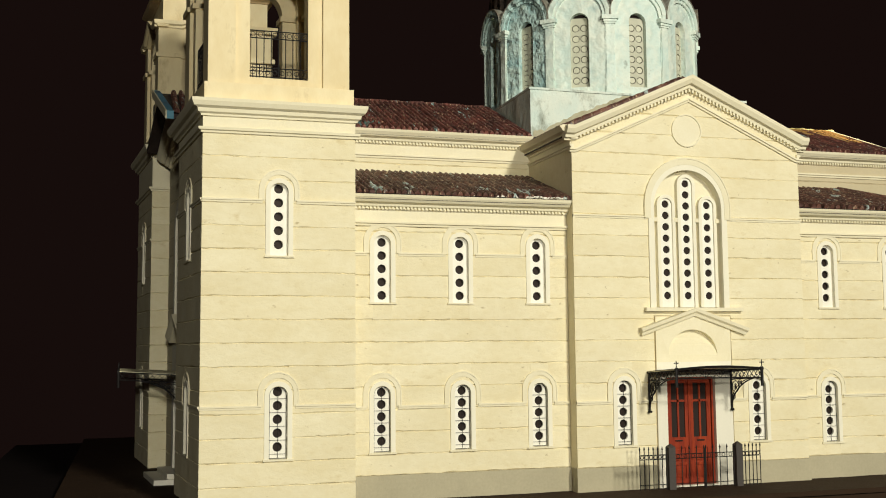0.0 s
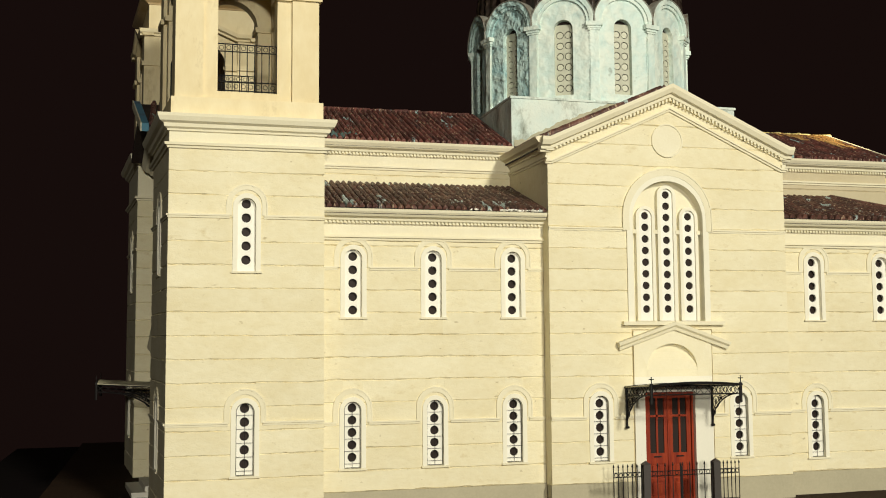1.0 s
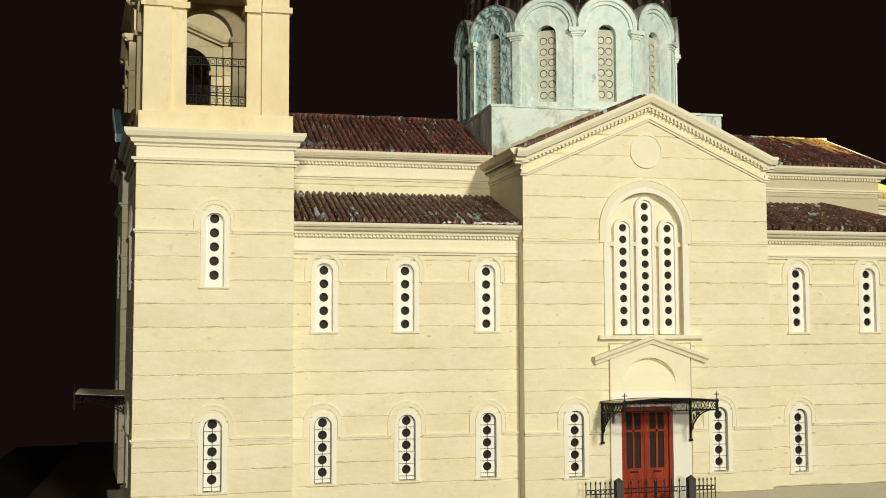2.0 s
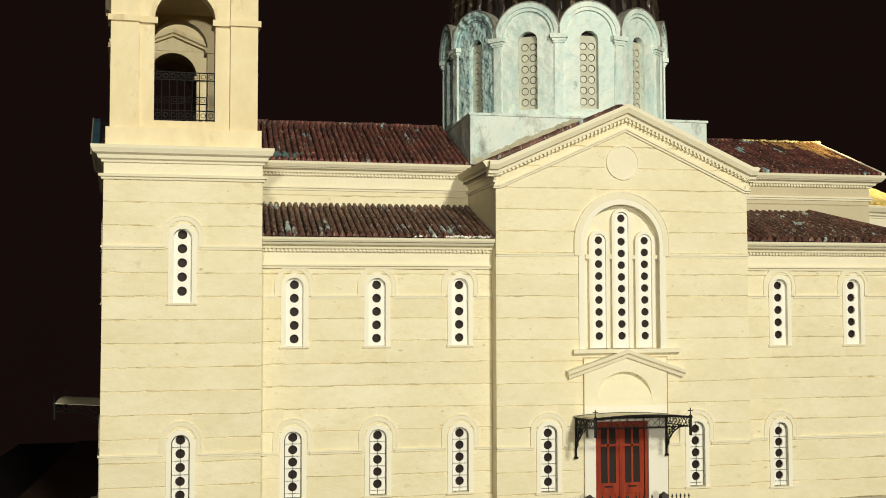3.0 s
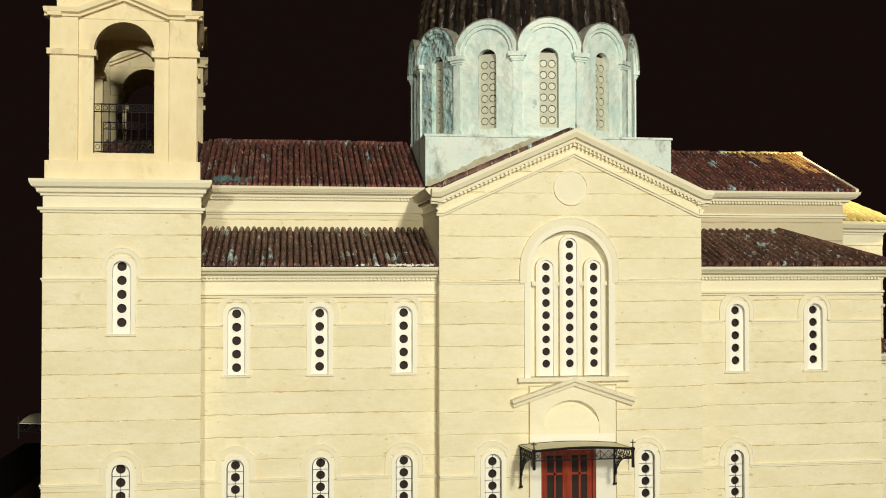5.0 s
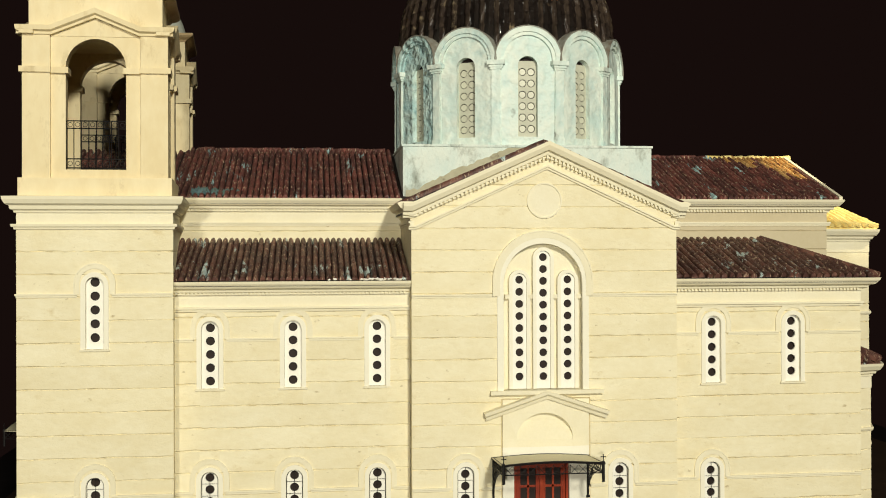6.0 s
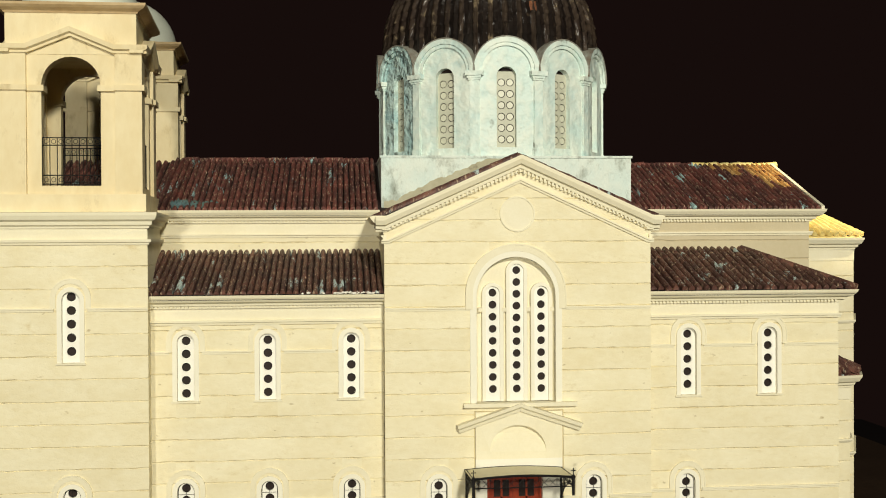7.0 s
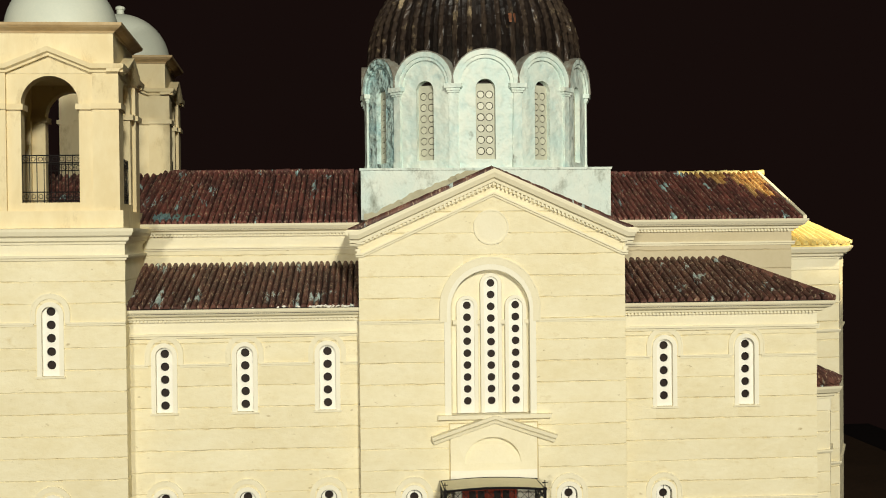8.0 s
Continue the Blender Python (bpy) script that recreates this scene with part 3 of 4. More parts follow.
        box(bm, -1.16, 1.16, 0.10, 0.52, 11.02, sillz, P)
        part("arched_bay", bm, TOWER, t, warp=lean)
        for s in (-1, 1):
            bm = bmesh.new()
            lo, hi = sorted((s * 0.70, s * 1.16))
            box(bm, lo, hi, 0.0, 0.60, 13.79, 13.95, P)
            lo, hi = sorted((s * 1.14, s * (half + (0.075 if k in (0, 3) else 0.068))))
            box(bm, lo, hi, -0.075, 0.30, 13.801 + 0.003 * k, 13.951 + 0.003 * k, P)
            part("impost", bm, TOWER, t, warp=lean)
        bm = bmesh.new()
        line = [(u, z + 0.003 * k) for u, z in ((-half - 0.14, 14.80), (-1.12, 14.80), (0, 15.26), (1.12, 14.80), (half + 0.14, 14.80))]
        rake(bm, line, [(-0.3, 0), (0.05, 0), (0.06, 0.06), (0.15, 0.10), (0.17, 0.22), (-0.3, 0.22)], P)
        part("pediment_moulding", bm, TOWER, t, warp=lean)
        bm = bmesh.new()
        prism(bm, [(-1.3, 14.78), (1.3, 14.78), (0, 15.36)], 0.08, 0.5, P)
        part("tympanum", bm, TOWER, t, warp=lean)
        railing(t, P, -0.77, 0.77, 11.30, 12.55, lean)
    for sx in (-1, 1):
        for sy in (-1, 1):
            bm = bmesh.new()
            xs, ys = sorted((cx + sx * half, cx + sx * 1.16)), sorted((cy + sy * half, cy + sy * 1.16))
            box(bm, *xs, *ys, 11.0, 14.82)
            part("corner_pier", bm, TOWER, t, warp=lean)
    bm = bmesh.new()
    box(bm, cx - 1.2, cx + 1.2, cy - 1.2, cy + 1.2, 10.9, 11.2)
    part("belfry_floor", bm, POST, t, warp=lean)
    bm = bmesh.new()
    box(bm, cx - 1.72, cx + 1.72, cy - 1.72, cy + 1.72, 14.9, 15.95)
    part("attic_block", bm, TOWER, t, warp=lean)
    bm = bmesh.new()
    g = 1.72
    sweep(bm, [(cx - g, cy - g, 15.90), (cx + g, cy - g, 15.90), (cx + g, cy + g, 15.90), (cx - g, cy + g, 15.90)], [(-0.9, 0), (0.03, 0), (0.06, 0.05), (0.20, 0.12), (0.27, 0.18), (0.28, 0.25), (-0.9, 0.25)], True)
    part("cap_cornice", bm, CAPSTONE, t, "weathered tan stone cap", warp=lean)
    bm = bmesh.new()
    lathe(bm, (cx, cy), [(1.60 * swell, 16.13)] + [(1.60 * swell * math.cos(math.pi / 2 * i / 12), 16.18 + 1.72 * math.sin(math.pi / 2 * i / 12)) for i in range(12)] + [(0.12, 17.92)], 40)
    part("dome", bm, CAP, t, "smooth pale grey-green painted dome", smooth=True, warp=lean)
    bm = bmesh.new()
    lathe(bm, (cx, cy), [(0.13, 17.85), (0.13, 18.05), (0.17, 18.08), (0.17, 18.16), (0.1, 18.2)], 12)
    part("finial", bm, CAP, t, warp=lean)
    return t


bell_tower(-0.19, False, "cream stone bell tower with an open arched belfry and small dome")
bell_tower(10.6, True, "cream stone bell tower beyond the nave, pale dome on top", 0.76)


# ---- side aisles ----
def side_aisle(name, x0, x1, wins, lows, label, hip):
    P = face((0, 0.46, 0), SOUTH, IN)
    t = thing(name, ((x0 + x1) / 2, 1.9, 0), label, "church aisle", "side aisles")
    holes = []
    for c in wins:
        holes.append(slit_window(t, P, c, 5.22 if hip else 5.32, 7.17, 5, 6.67, low=0.30 if hip else 0.20, high=0.045))
    for c in lows:
        holes.append(slit_window(t, P, c, 1.08 if hip else 1.28, 2.95 if hip else 3.06, 5, 2.50, True, low=0.31 if hip else 0.29, high=-0.03 if hip else 0.06))
    core(t, "wall_body", P, x0, x1, 0, 8.0, holes)
    courses(t, P, x0, x1, 0.67, 7.42, holes)
    string(t, P, x0, x1, 6.60, [(c - 0.44, c + 0.44) for c in wins])
    string(t, P, x0, x1, 2.43, [(c - 0.44, c + 0.44) for c in lows])
    string(t, P, x0, x1 + (0.06 if hip else 0), 7.42, [], h=0.13, proud=0.10)
    bm = bmesh.new()
    box(bm, x0, x1, -0.02, 0.04, 7.55, 7.9, P)
    part("frieze", bm, TRIM, t)
    bm = bmesh.new()
    box(bm, x0, x1, -0.05, 0.3, 0.0, 0.67, P)
    part("plinth", bm, PLINTH, t, "grey rendered plinth")
    prof = [(a, b * 0.86) for a, b in CORNICE]
    bm = bmesh.new()
    sweep(bm, [(x0, 0.46, 7.87), (x1, 0.46, 7.87)] + ([(x1, 3.2, 7.87)] if hip else []), prof)
    part("cornice", bm, TRIM, t)
    dentils(t, P, x0 + 0.02, x1 - 0.02, 7.885)
    L = Vector((0, 3.22, 1.10))
    bm = bmesh.new()
    if hip:
        xe, xr = x1 + 0.33, x1 - 1.85
        v = [bm.verts.new(k) for k in ((x0, 0.1, 8.24), (xe, 0.1, 8.24), (xr, 3.30, 9.34), (x0, 3.30, 9.34), (xe, 3.30, 8.24))]
        w = [bm.verts.new(k.co - Vector((0, 0, 0.12))) for k in v]
        for top in (v, w):
            bm.faces.new((top[0], top[1], top[2], top[3]))
            bm.faces.new((top[1], top[4], top[2]))
        for a, b in ((0, 1), (1, 4), (4, 2), (2, 3), (3, 0)):
            bm.faces.new((v[a], v[b], w[b], w[a]))
        deck = part("roof", bm, UNDERTILE, t, "hipped roof of dark brown tiles")
        sp = lambda u: (0.0, L.length * min(1.0, max(0.0, (xe - x0 - u) / (xe - xr))))
        tile_slope(deck, (x0, 0.08, 8.27), SOUTH, L, xe - x0, TILE, sp)
        for i in range(8):
            bm = bmesh.new()
            a, b = Vector((xr, 3.28, 9.42)).lerp(Vector((xe, 0.12, 8.32)), i / 8), Vector((xr, 3.28, 9.42)).lerp(Vector((xe, 0.12, 8.32)), (i + 1.1) / 8)
            bars(bm, a, b, 0.115, 8)
            part("hip_tile", bm, TILE, deck)
    else:
        pts = [(0.10, 8.24), (3.30, 9.34), (3.30, 9.22), (0.10, 8.12)]
        Q = face((0, 0, 0), (0, 1, 0), (1, 0, 0))
        prism(bm, pts, x0, x1, Q)
        deck = part("roof", bm, UNDERTILE, t, "lean-to roof of dark brown tiles")
        tile_slope(deck, (x0, 0.08, 8.27), SOUTH, L, x1 - x0, TILE, step=0.179, r=0.0765)
    return t


WIN_L, WIN_R = (-9.26, -7.02, -4.70), (5.025, 7.445)
side_aisle("side_aisle", -10.42, -3.79, WIN_L, (-9.28, -6.99, -4.70), "cream stone aisle with three slim windows on two storeys", False)
aisle_r = side_aisle("side_aisle", 3.77, 9.55, WIN_R, (4.975,), "cream stone aisle with hipped tile roof and three slim windows", True)
E_AISLE = face((9.55, 0, 0), (0, 1, 0), (-1, 0, 0))
core(aisle_r, "wall_body", E_AISLE, 0.52, 3.3, 0, 8.0, [])
courses(aisle_r, E_AISLE, 0.54, 3.3, 0.0, 7.42, [])


# ---- nave with clerestory ----
def nave():
    t = thing("nave", (-1.8, 7.05, 0), "long cream nave with a reddish-brown tiled gable roof", "church nave")
    P = face((0, 3.3, 0), SOUTH, IN)
    for x0, x1 in ((-10.62, -3.79), (3.77, 9.97)):
        east = x1 > 5
        core(t, "clerestory_body", P, x0, x1, 8.0, 10.3, [])
        # The east clerestory and its frieze are greyer and darker than the west.
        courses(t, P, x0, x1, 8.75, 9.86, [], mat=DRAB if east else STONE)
        string(t, P, x0, x1 + (0.1 if x1 > 5 else 0), 9.84, [], h=0.12, proud=0.09)
        bm = bmesh.new()
        box(bm, x0, x1, -0.02, 0.04, 9.96, 10.3, P)
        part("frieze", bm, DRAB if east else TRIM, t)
        bm = bmesh.new()
        sweep(bm, [(x0, 3.3, 10.27), (x1, 3.3, 10.27)] + ([(x1, 10.8, 10.27)] if x1 > 5 else []), [(a, b * 0.9) for a, b in CORNICE])
        part("cornice", bm, TRIM, t)
        dentils(t, P, x0, x1 - 0.02, 10.285)
    # the end and far walls
    Q = face((9.97, 0, 0), (0, 1, 0), (-1, 0, 0))
    bm = bmesh.new()
    prism(bm, [(3.36, 0), (10.8, 0), (10.8, 10.3), (7.05, 12.1), (3.36, 10.3)], 0.045, 0.4, Q)
    part("end_wall", bm, STONE, t)
    courses(t, Q, 3.385, 10.8, 8.0, 10.27, [])
    N = face((0, 10.8, 0), SOUTH, (0, -1, 0))
    bm = bmesh.new()
    box(bm, -10.2, 9.9, 0, 0.35, 0, 10.4, N)
    part("far_wall", bm, STONE, t)
    # the gable roof
    R = face((0, 0, 0), (0, 1, 0), (1, 0, 0))
    decks = []
    for a, b, ridge in ((-10.75, 0.0, 12.41), (0.0, 10.28, 12.27)):
        bm = bmesh.new()
        prism(bm, [(2.97, 10.62), (7.05, ridge), (11.13, 10.62), (11.13, 10.5), (7.05, ridge - 0.14), (2.97, 10.5)], a, b, R)
        decks.append(part("roof", bm, UNDERTILE, t, "gable roof of weathered reddish-brown tiles"))
    deck = decks[1]
    up = Vector((0, 4.08, 1.72))
    tile_slope(decks[0], (-10.548, 2.95, 10.66), SOUTH, up + Vector((0, 0, 0.07)), 6.80, REDTILE, step=0.177, r=0.0755)
    bm = bmesh.new()
    prism(bm, [(3.9, 11.0), (7.05, 12.34), (10.08, 11.05), (10.08, 10.9), (7.05, 12.2), (3.9, 10.86)], -14.3, -10.4, R)
    west = part("west_roof", bm, UNDERTILE, t, "roof end between the towers", warp=skew)
    tile_slope(west, (-14.75, 3.95, 11.05), SOUTH, up * 0.75, 4.4, REDTILE, step=0.224)

    def east_lit_tone(p):
        """Warm light on the ridge's east end, put into the tiles as ochre, with a ragged edge."""
        k = 0.62 * (p.x - 7.6) / 2.6 - (12.35 - p.z) / 1.72 + 0.42 * noise.noise((math.floor((p.x - 4.1) / 0.174) * 3.7, 0.5, 0.5)) + random.uniform(-0.06, 0.06)
        return WARMLITTILE if k > 0.0 else REDTILE

    tile_slope(deck, (4.1, 2.95, 10.66), SOUTH, up - Vector((0, 0, 0.07)), 6.10, east_lit_tone, step=0.174, r=0.0745)
    x = -10.2
    while x < 10.1:
        if not -4.2 < x < 4.0:
            bm = bmesh.new()
            z = 12.45 if x < 0 else 12.31
            bars(bm, (x, 7.05, z + random.uniform(-0.03, 0.02)), (x + 0.46, 7.05, z + 0.02 + random.uniform(-0.03, 0.02)), 0.12, 8)
            # Yellow east of 7.2 paints the warm light along the ridge.
            part("ridge_tile", bm, YELLOWTILE if x > 7.2 else REDTILE, decks[0] if x < 0 else deck)
        x += 0.44
    bm = bmesh.new()
    for a, b in (((2.93, 10.62), (7.05, 12.30)), ((11.17, 10.62), (7.05, 12.30))):
        prism(bm, [a, b, (b[0], b[1] + 0.14), (a[0], a[1] + 0.14)], 10.22, 10.33, R)
    part("verge_coping", bm, TRIM, deck, "cream verge coping")
    a, b = (3.85, 10.84), (7.0, 12.18)
    bm = bmesh.new()
    prism(bm, [a, b, (b[0], b[1] + 0.24), (a[0], a[1] + 0.24)], -14.5, -14.3, R)
    part("verge_board", bm, VERGE, west, "bright blue painted verge board", warp=skew)
    bm = bmesh.new()
    prism(bm, [a, b, (b[0], b[1] + 0.26), (a[0], a[1] + 0.26)], -14.54, -14.502, R)
    part("verge_edge", bm, TRIM, west, "white verge edge", warp=skew)
    return t


nave_thing = nave()


# ---- west front between the towers ----
def west_front():
    t = thing("west_front", skew(Vector((-13.4, 7.0, 0))), "shaded stone west front with a tall arched recess", "church front")
    P = face((-13.55, 0, 0), (0, 1, 0), (1, 0, 0))
    c = 7.0
    holes = [(c - 0.6, c + 0.6, 0.3, 3.2), (c - 0.55, c + 0.55, 5.2, 8.4)]
    core(t, "wall_body", P, 3.8, 10.1, 0, 10.6, holes, warp=skew)
    courses(t, P, 3.8, 10.1, 0, 10.4, [(c - 0.7, c + 0.7, 0.0, 3.3), (c - 0.7, c + 0.7, 5.1, 8.6)], skew)
    bm = bmesh.new()
    prism(bm, [(3.8, 10.5), (10.1, 10.5), (10.1, 10.8), (7.05, 11.9), (3.8, 10.7)], 0.0, 0.4, P)
    part("gable", bm, STONE, t, warp=skew)
    bm = bmesh.new()
    rake(bm, [(3.85, 10.35), (7.05, 11.70), (10.05, 10.40)], CORNICE, P)
    part("raking_cornice", bm, TRIM, t, warp=skew)
    bm = bmesh.new()
    band(bm, arch_line(c, 8.0, 0.85, 5.1), arch_line(c, 8.0, 0.55, 5.1), -0.14, 0.2, P)
    part("window_surround", bm, PLASTER, t, warp=skew)
    bm = bmesh.new()
    prism(bm, arch_line(c, 8.0, 0.58, 5.1), 0.22, 0.3, P)
    part("window_panel", bm, PANEL, t, warp=skew)
    bm = bmesh.new()
    rake(bm, [(c - 1.2, 4.3), (c, 4.9), (c + 1.2, 4.3)], [(-0.05, 0), (0.2, 0), (0.3, 0.2), (0.3, 0.28), (-0.05, 0.28)], P)
    part("door_hood", bm, TRIM, t, warp=skew)
    bm = bmesh.new()
    box(bm, c - 1.0, c - 0.6, -0.12, 0.2, 0, 4.2, P)
    box(bm, c + 0.6, c + 1.0, -0.12, 0.2, 0, 4.2, P)
    box(bm, c - 0.6, c + 0.6, -0.12, 0.2, 3.2, 4.2, P)
    part("door_surround", bm, MARBLE, t, warp=skew)
    bm = bmesh.new()
    box(bm, c - 0.6, c + 0.6, 0.12, 0.2, 0.0, 3.2, P)
    part("door", bm, DOOR, t, warp=skew)
    bm = bmesh.new()
    box(bm, c - 1.25, c + 1.25, -0.9, 0.0, 0, 0.16, P)
    box(bm, c - 1.1, c + 1.1, -0.5, 0.0, 0.16, 0.32, P)
    part("steps", bm, MARBLE, t, warp=skew)
    return t


west_front()


# ---- transept ----
def transept():
    t = thing("transept", (0, 1.6, 0), "cream gabled transept with a triple-lancet window", "church transept")
    P = face((0, 0, 0), SOUTH, IN)
    holes = []
    for c in (-2.29, 2.11):
        holes.append(slit_window(t, P, c, 1.26, 3.10, 5, 2.50, True, low=0.27, high=0.01))
    big = [(-1.23, 1.03, 5.16, 8.70), (-1.08, 0.88, 8.70, 9.02), (-0.85, 0.65, 9.02, 9.28)]
    lunette = (-0.88, 0.84, 3.62, 4.62)
    door = (-0.96, 0.66, 0.0, 3.22)
    gable = lambda z: (-min(3.78, (12.02 - z) / 0.45), min(3.78, (12.02 - z) / 0.45) - 0.01)
    surround = (-1.30, 1.24, 0.0, 4.95)
    # the body: up to the eaves a pierced wall, above it the gable
    core(t, "wall_body", P, -3.765, 3.755, 0, 10.2, holes + big + [door, lunette])
    bm = bmesh.new()
    prism(bm, [(-3.78, 10.2), (3.77, 10.2), (0.03, 11.95)], 0.045, 0.35, P)
    part("gable_body", bm, STONE, t)
    courses(t, P, -3.78, 3.77, 0.67, 11.6, holes + big + [surround], limit=gable)
    for a, b in ((-3.81, -1.30), (1.24, 3.80)):
        bm = bmesh.new()
        box(bm, a, b, -0.04, 0.3, 0, 0.67, P)
        part("plinth", bm, PLINTH, t, "grey rendered plinth")
    string(t, P, -3.78, 3.77, 7.76, [(-1.43, 1.23)])
    string(t, P, -3.78, 3.77, 2.43, [(-2.73, -1.85), (-1.30, 1.24), (1.67, 2.55)])
    # flanks back to the nave
    for x, s in ((-3.78, 1), (3.77, -1)):
        Q = face((x, 0, 0), (0, 1, 0), (s, 0, 0))
        core(t, "flank_body", Q, 0.04, 3.6, 0, 10.3, [], front=0.002, mat=STONE)
        courses(t, Q, 0.085, 3.4, 7.9, 9.78, [])
        bm = bmesh.new()
        box(bm, 0.03, 3.3, -0.03, 0.05, 9.9, 10.3, Q)
        part("flank_frieze", bm, TRIM, t)
        string(t, Q, -0.06, 3.3, 9.76, [], h=0.12, proud=0.08)
        bm = bmesh.new()
        rake(bm, [(-0.12, 10.02), (3.3, 10.02)], CORNICE[:-2] + [(0.30, 0.40), (-0.15, 0.40)], Q)
        part("flank_cornice", bm, TRIM, t)
    # pediment
    bm = bmesh.new()
    prof = [(-0.1, 0.0), (0.05, 0.0), (0.06, 0.05), (0.14, 0.07), (0.16, 0.15), (0.26, 0.18), (0.33, 0.30), (0.34, 0.40), (-0.1, 0.40)]
    rake(bm, [(-4.02, 9.98), (-3.72, 9.98), (0.03, 11.66), (3.75, 9.98), (4.0, 9.98)], prof, P)
    part("raking_cornice", bm, TRIM, t)
    sl = lambda u: (11.60 - 10.0) * (1 - abs(u - 0.03) / 3.72)
    dentils(t, P, -3.6, 3.68, 10.02, step=0.115, h=0.10, proud=0.14, slope=sl)
    bm = bmesh.new()
    rake(bm, [(-3.86, 9.65), (-3.66, 9.65), (0.03, 11.33), (3.68, 9.65), (3.85, 9.65)], [(-0.06, 0), (0.05, 0), (0.06, 0.05), (0.10, 0.06), (0.10, 0.11), (-0.06, 0.11)], P)
    part("gable_string", bm, TRIM, t)
    bm = bmesh.new()
    ring = [(-0.05 + 0.50 * math.cos(2 * math.pi * i / 32), 10.46 + 0.50 * math.sin(2 * math.pi * i / 32)) for i in range(32)]
    inner = [(-0.05 + 0.455 * math.cos(2 * math.pi * i / 32), 10.46 + 0.455 * math.sin(2 * math.pi * i / 32)) for i in range(32)]
    band(bm, ring, inner, -0.045, 0.06, P, True)
    prism(bm, inner, -0.02, 0.05, P)
    part("roundel", bm, TRIM, t, "blank round plaster medallion")
    # the large window
    c, zs = -0.10, 8.14
    w = part("triple_window", bm_arch(P, c, zs, 1.30, 1.12, 5.18, -0.05, 0.26, 24), PLASTER, t, "tall round-arched window of three pierced lancets")
    bm = bmesh.new()
    for ro, ri, d in ((1.43, 1.39, -0.075), (1.39, 1.22, -0.06)):
        band(bm, arch_line(c, zs + 0.06, ro, 7.80, 24), arch_line(c, zs + 0.06, ri, 7.80, 24), d, 0.06, P)
    part("hood_moulding", bm, TRIM, w)
    bm = bmesh.new()
    prism(bm, arch_line(c, zs, 1.13, 5.18, 24), 0.24, 0.30, P)
    part("back_wall", bm, TRIM, w)
    for du, top, k in ((-0.64, 8.42, 9), (0.04, 9.05, 11), (0.74, 8.42, 9)):
        bm = bmesh.new()
        band(bm, arch_line(c + du, top - 0.19, 0.30, 5.2), arch_line(c + du, top - 0.19, 0.20, 5.2), 0.10, 0.25, P)
        part("lancet_frame", bm, PLASTER, w)
        bm = bmesh.new()
        gap = (top - 0.17 - 5.54) / (k - 1)
        pierced(bm, c + du, 5.2, 0.41, top - 5.2, [(0, 5.54 + gap * i, 0.112) for i in range(k)], 0.15, 0.20, P, arch=True)
        part("pierced_panel", bm, PANEL, w)
        bm = bmesh.new()
        prism(bm, arch_line(c + du, top - 0.19, 0.195, 5.21), 0.215, 0.235, P)
        part("pane", bm, DARKGLASS, w, "dark glass")
    for du in (-0.99, -0.33, 0.37, 1.05):
        bm = bmesh.new()
        box(bm, c + du - 0.06, c + du + 0.06, 0.09, 0.24, 7.72, 7.84, P)
        part("capital", bm, TRIM, w)
    bm = bmesh.new()
    box(bm, -1.60, 1.60, -0.16, 0.2, 5.07, 5.18, P)
    part("sill", bm, TRIM, w)
    # doorway: surround, blind lunette, hood
    d = part("door_surround", bm_surround(P), MARBLE, t, "pale veined marble door surround")
    bm = bmesh.new()
    n = 20
    a = [(-0.06 - 0.79 * math.cos(math.pi * i / n), 3.84 + 0.70 * math.sin(math.pi * i / n)) for i in range(n + 1)]
    o = [(-1.26 + 2.46 * i / n, 4.92) for i in range(n + 1)]
    band(bm, o, a, -0.03, 0.16, P)
    box(bm, -1.26, -0.85, -0.03, 0.16, 3.60, 3.84, P)
    box(bm, 0.73, 1.20, -0.03, 0.16, 3.60, 3.84, P)
    part("lunette_surround", bm, TRIM, t)
    for tri in ([(-1.26, 3.84), (-0.85, 3.84), (-1.26, 4.92)], [(1.20, 3.84), (0.73, 3.84), (1.20, 4.92)]):
        bm = bmesh.new()
        prism(bm, tri, -0.029, 0.16, P)
        part("spandrel", bm, TRIM, t)
    bm = bmesh.new()
    Q = face((0, 0, 0), (0, 1, 0), (1, 0, 0))
    prism(bm, [(-0.03, 3.60), (-0.03, 3.80), (0.10, 4.12), (0.14, 4.30), (0.14, 4.61), (0.2, 4.61), (0.2, 3.60)], -0.855, 0.735, Q)
    part("lunette_panel", bm, TRIM, t)
    bm = bmesh.new()
    rake(bm, [(-1.74, 4.42), (0.0, 5.0), (1.70, 4.42)], [(-0.05, -0.06), (0.10, -0.06), (0.13, 0.02), (0.20, 0.07), (0.22, 0.16), (-0.05, 0.18)], P)
    part("door_hood", bm, TRIM, t, "shallow gabled stone door hood")
    # roof
    R = face((0, 0, 0), SOUTH, IN)
    bm = bmesh.new()
    prism(bm, [(-3.95, 10.26), (0.05, 11.98), (4.0, 10.26), (4.0, 10.1), (0.05, 11.84), (-3.95, 10.1)], 0.12, 3.4, R)
    deck = part("roof", bm, UNDERTILE, t, "gable roof edge of dark brown tiles")
    tile_slope(deck, (-4.0, 3.24, 10.34), (0, -1, 0), (4.05, 0, 1.74), 3.1, TILE)
    tile_slope(deck, (4.05, 0.14, 10.33), (0, 1, 0), (-4.0, 0, 1.72), 3.1, TILE)
    return t


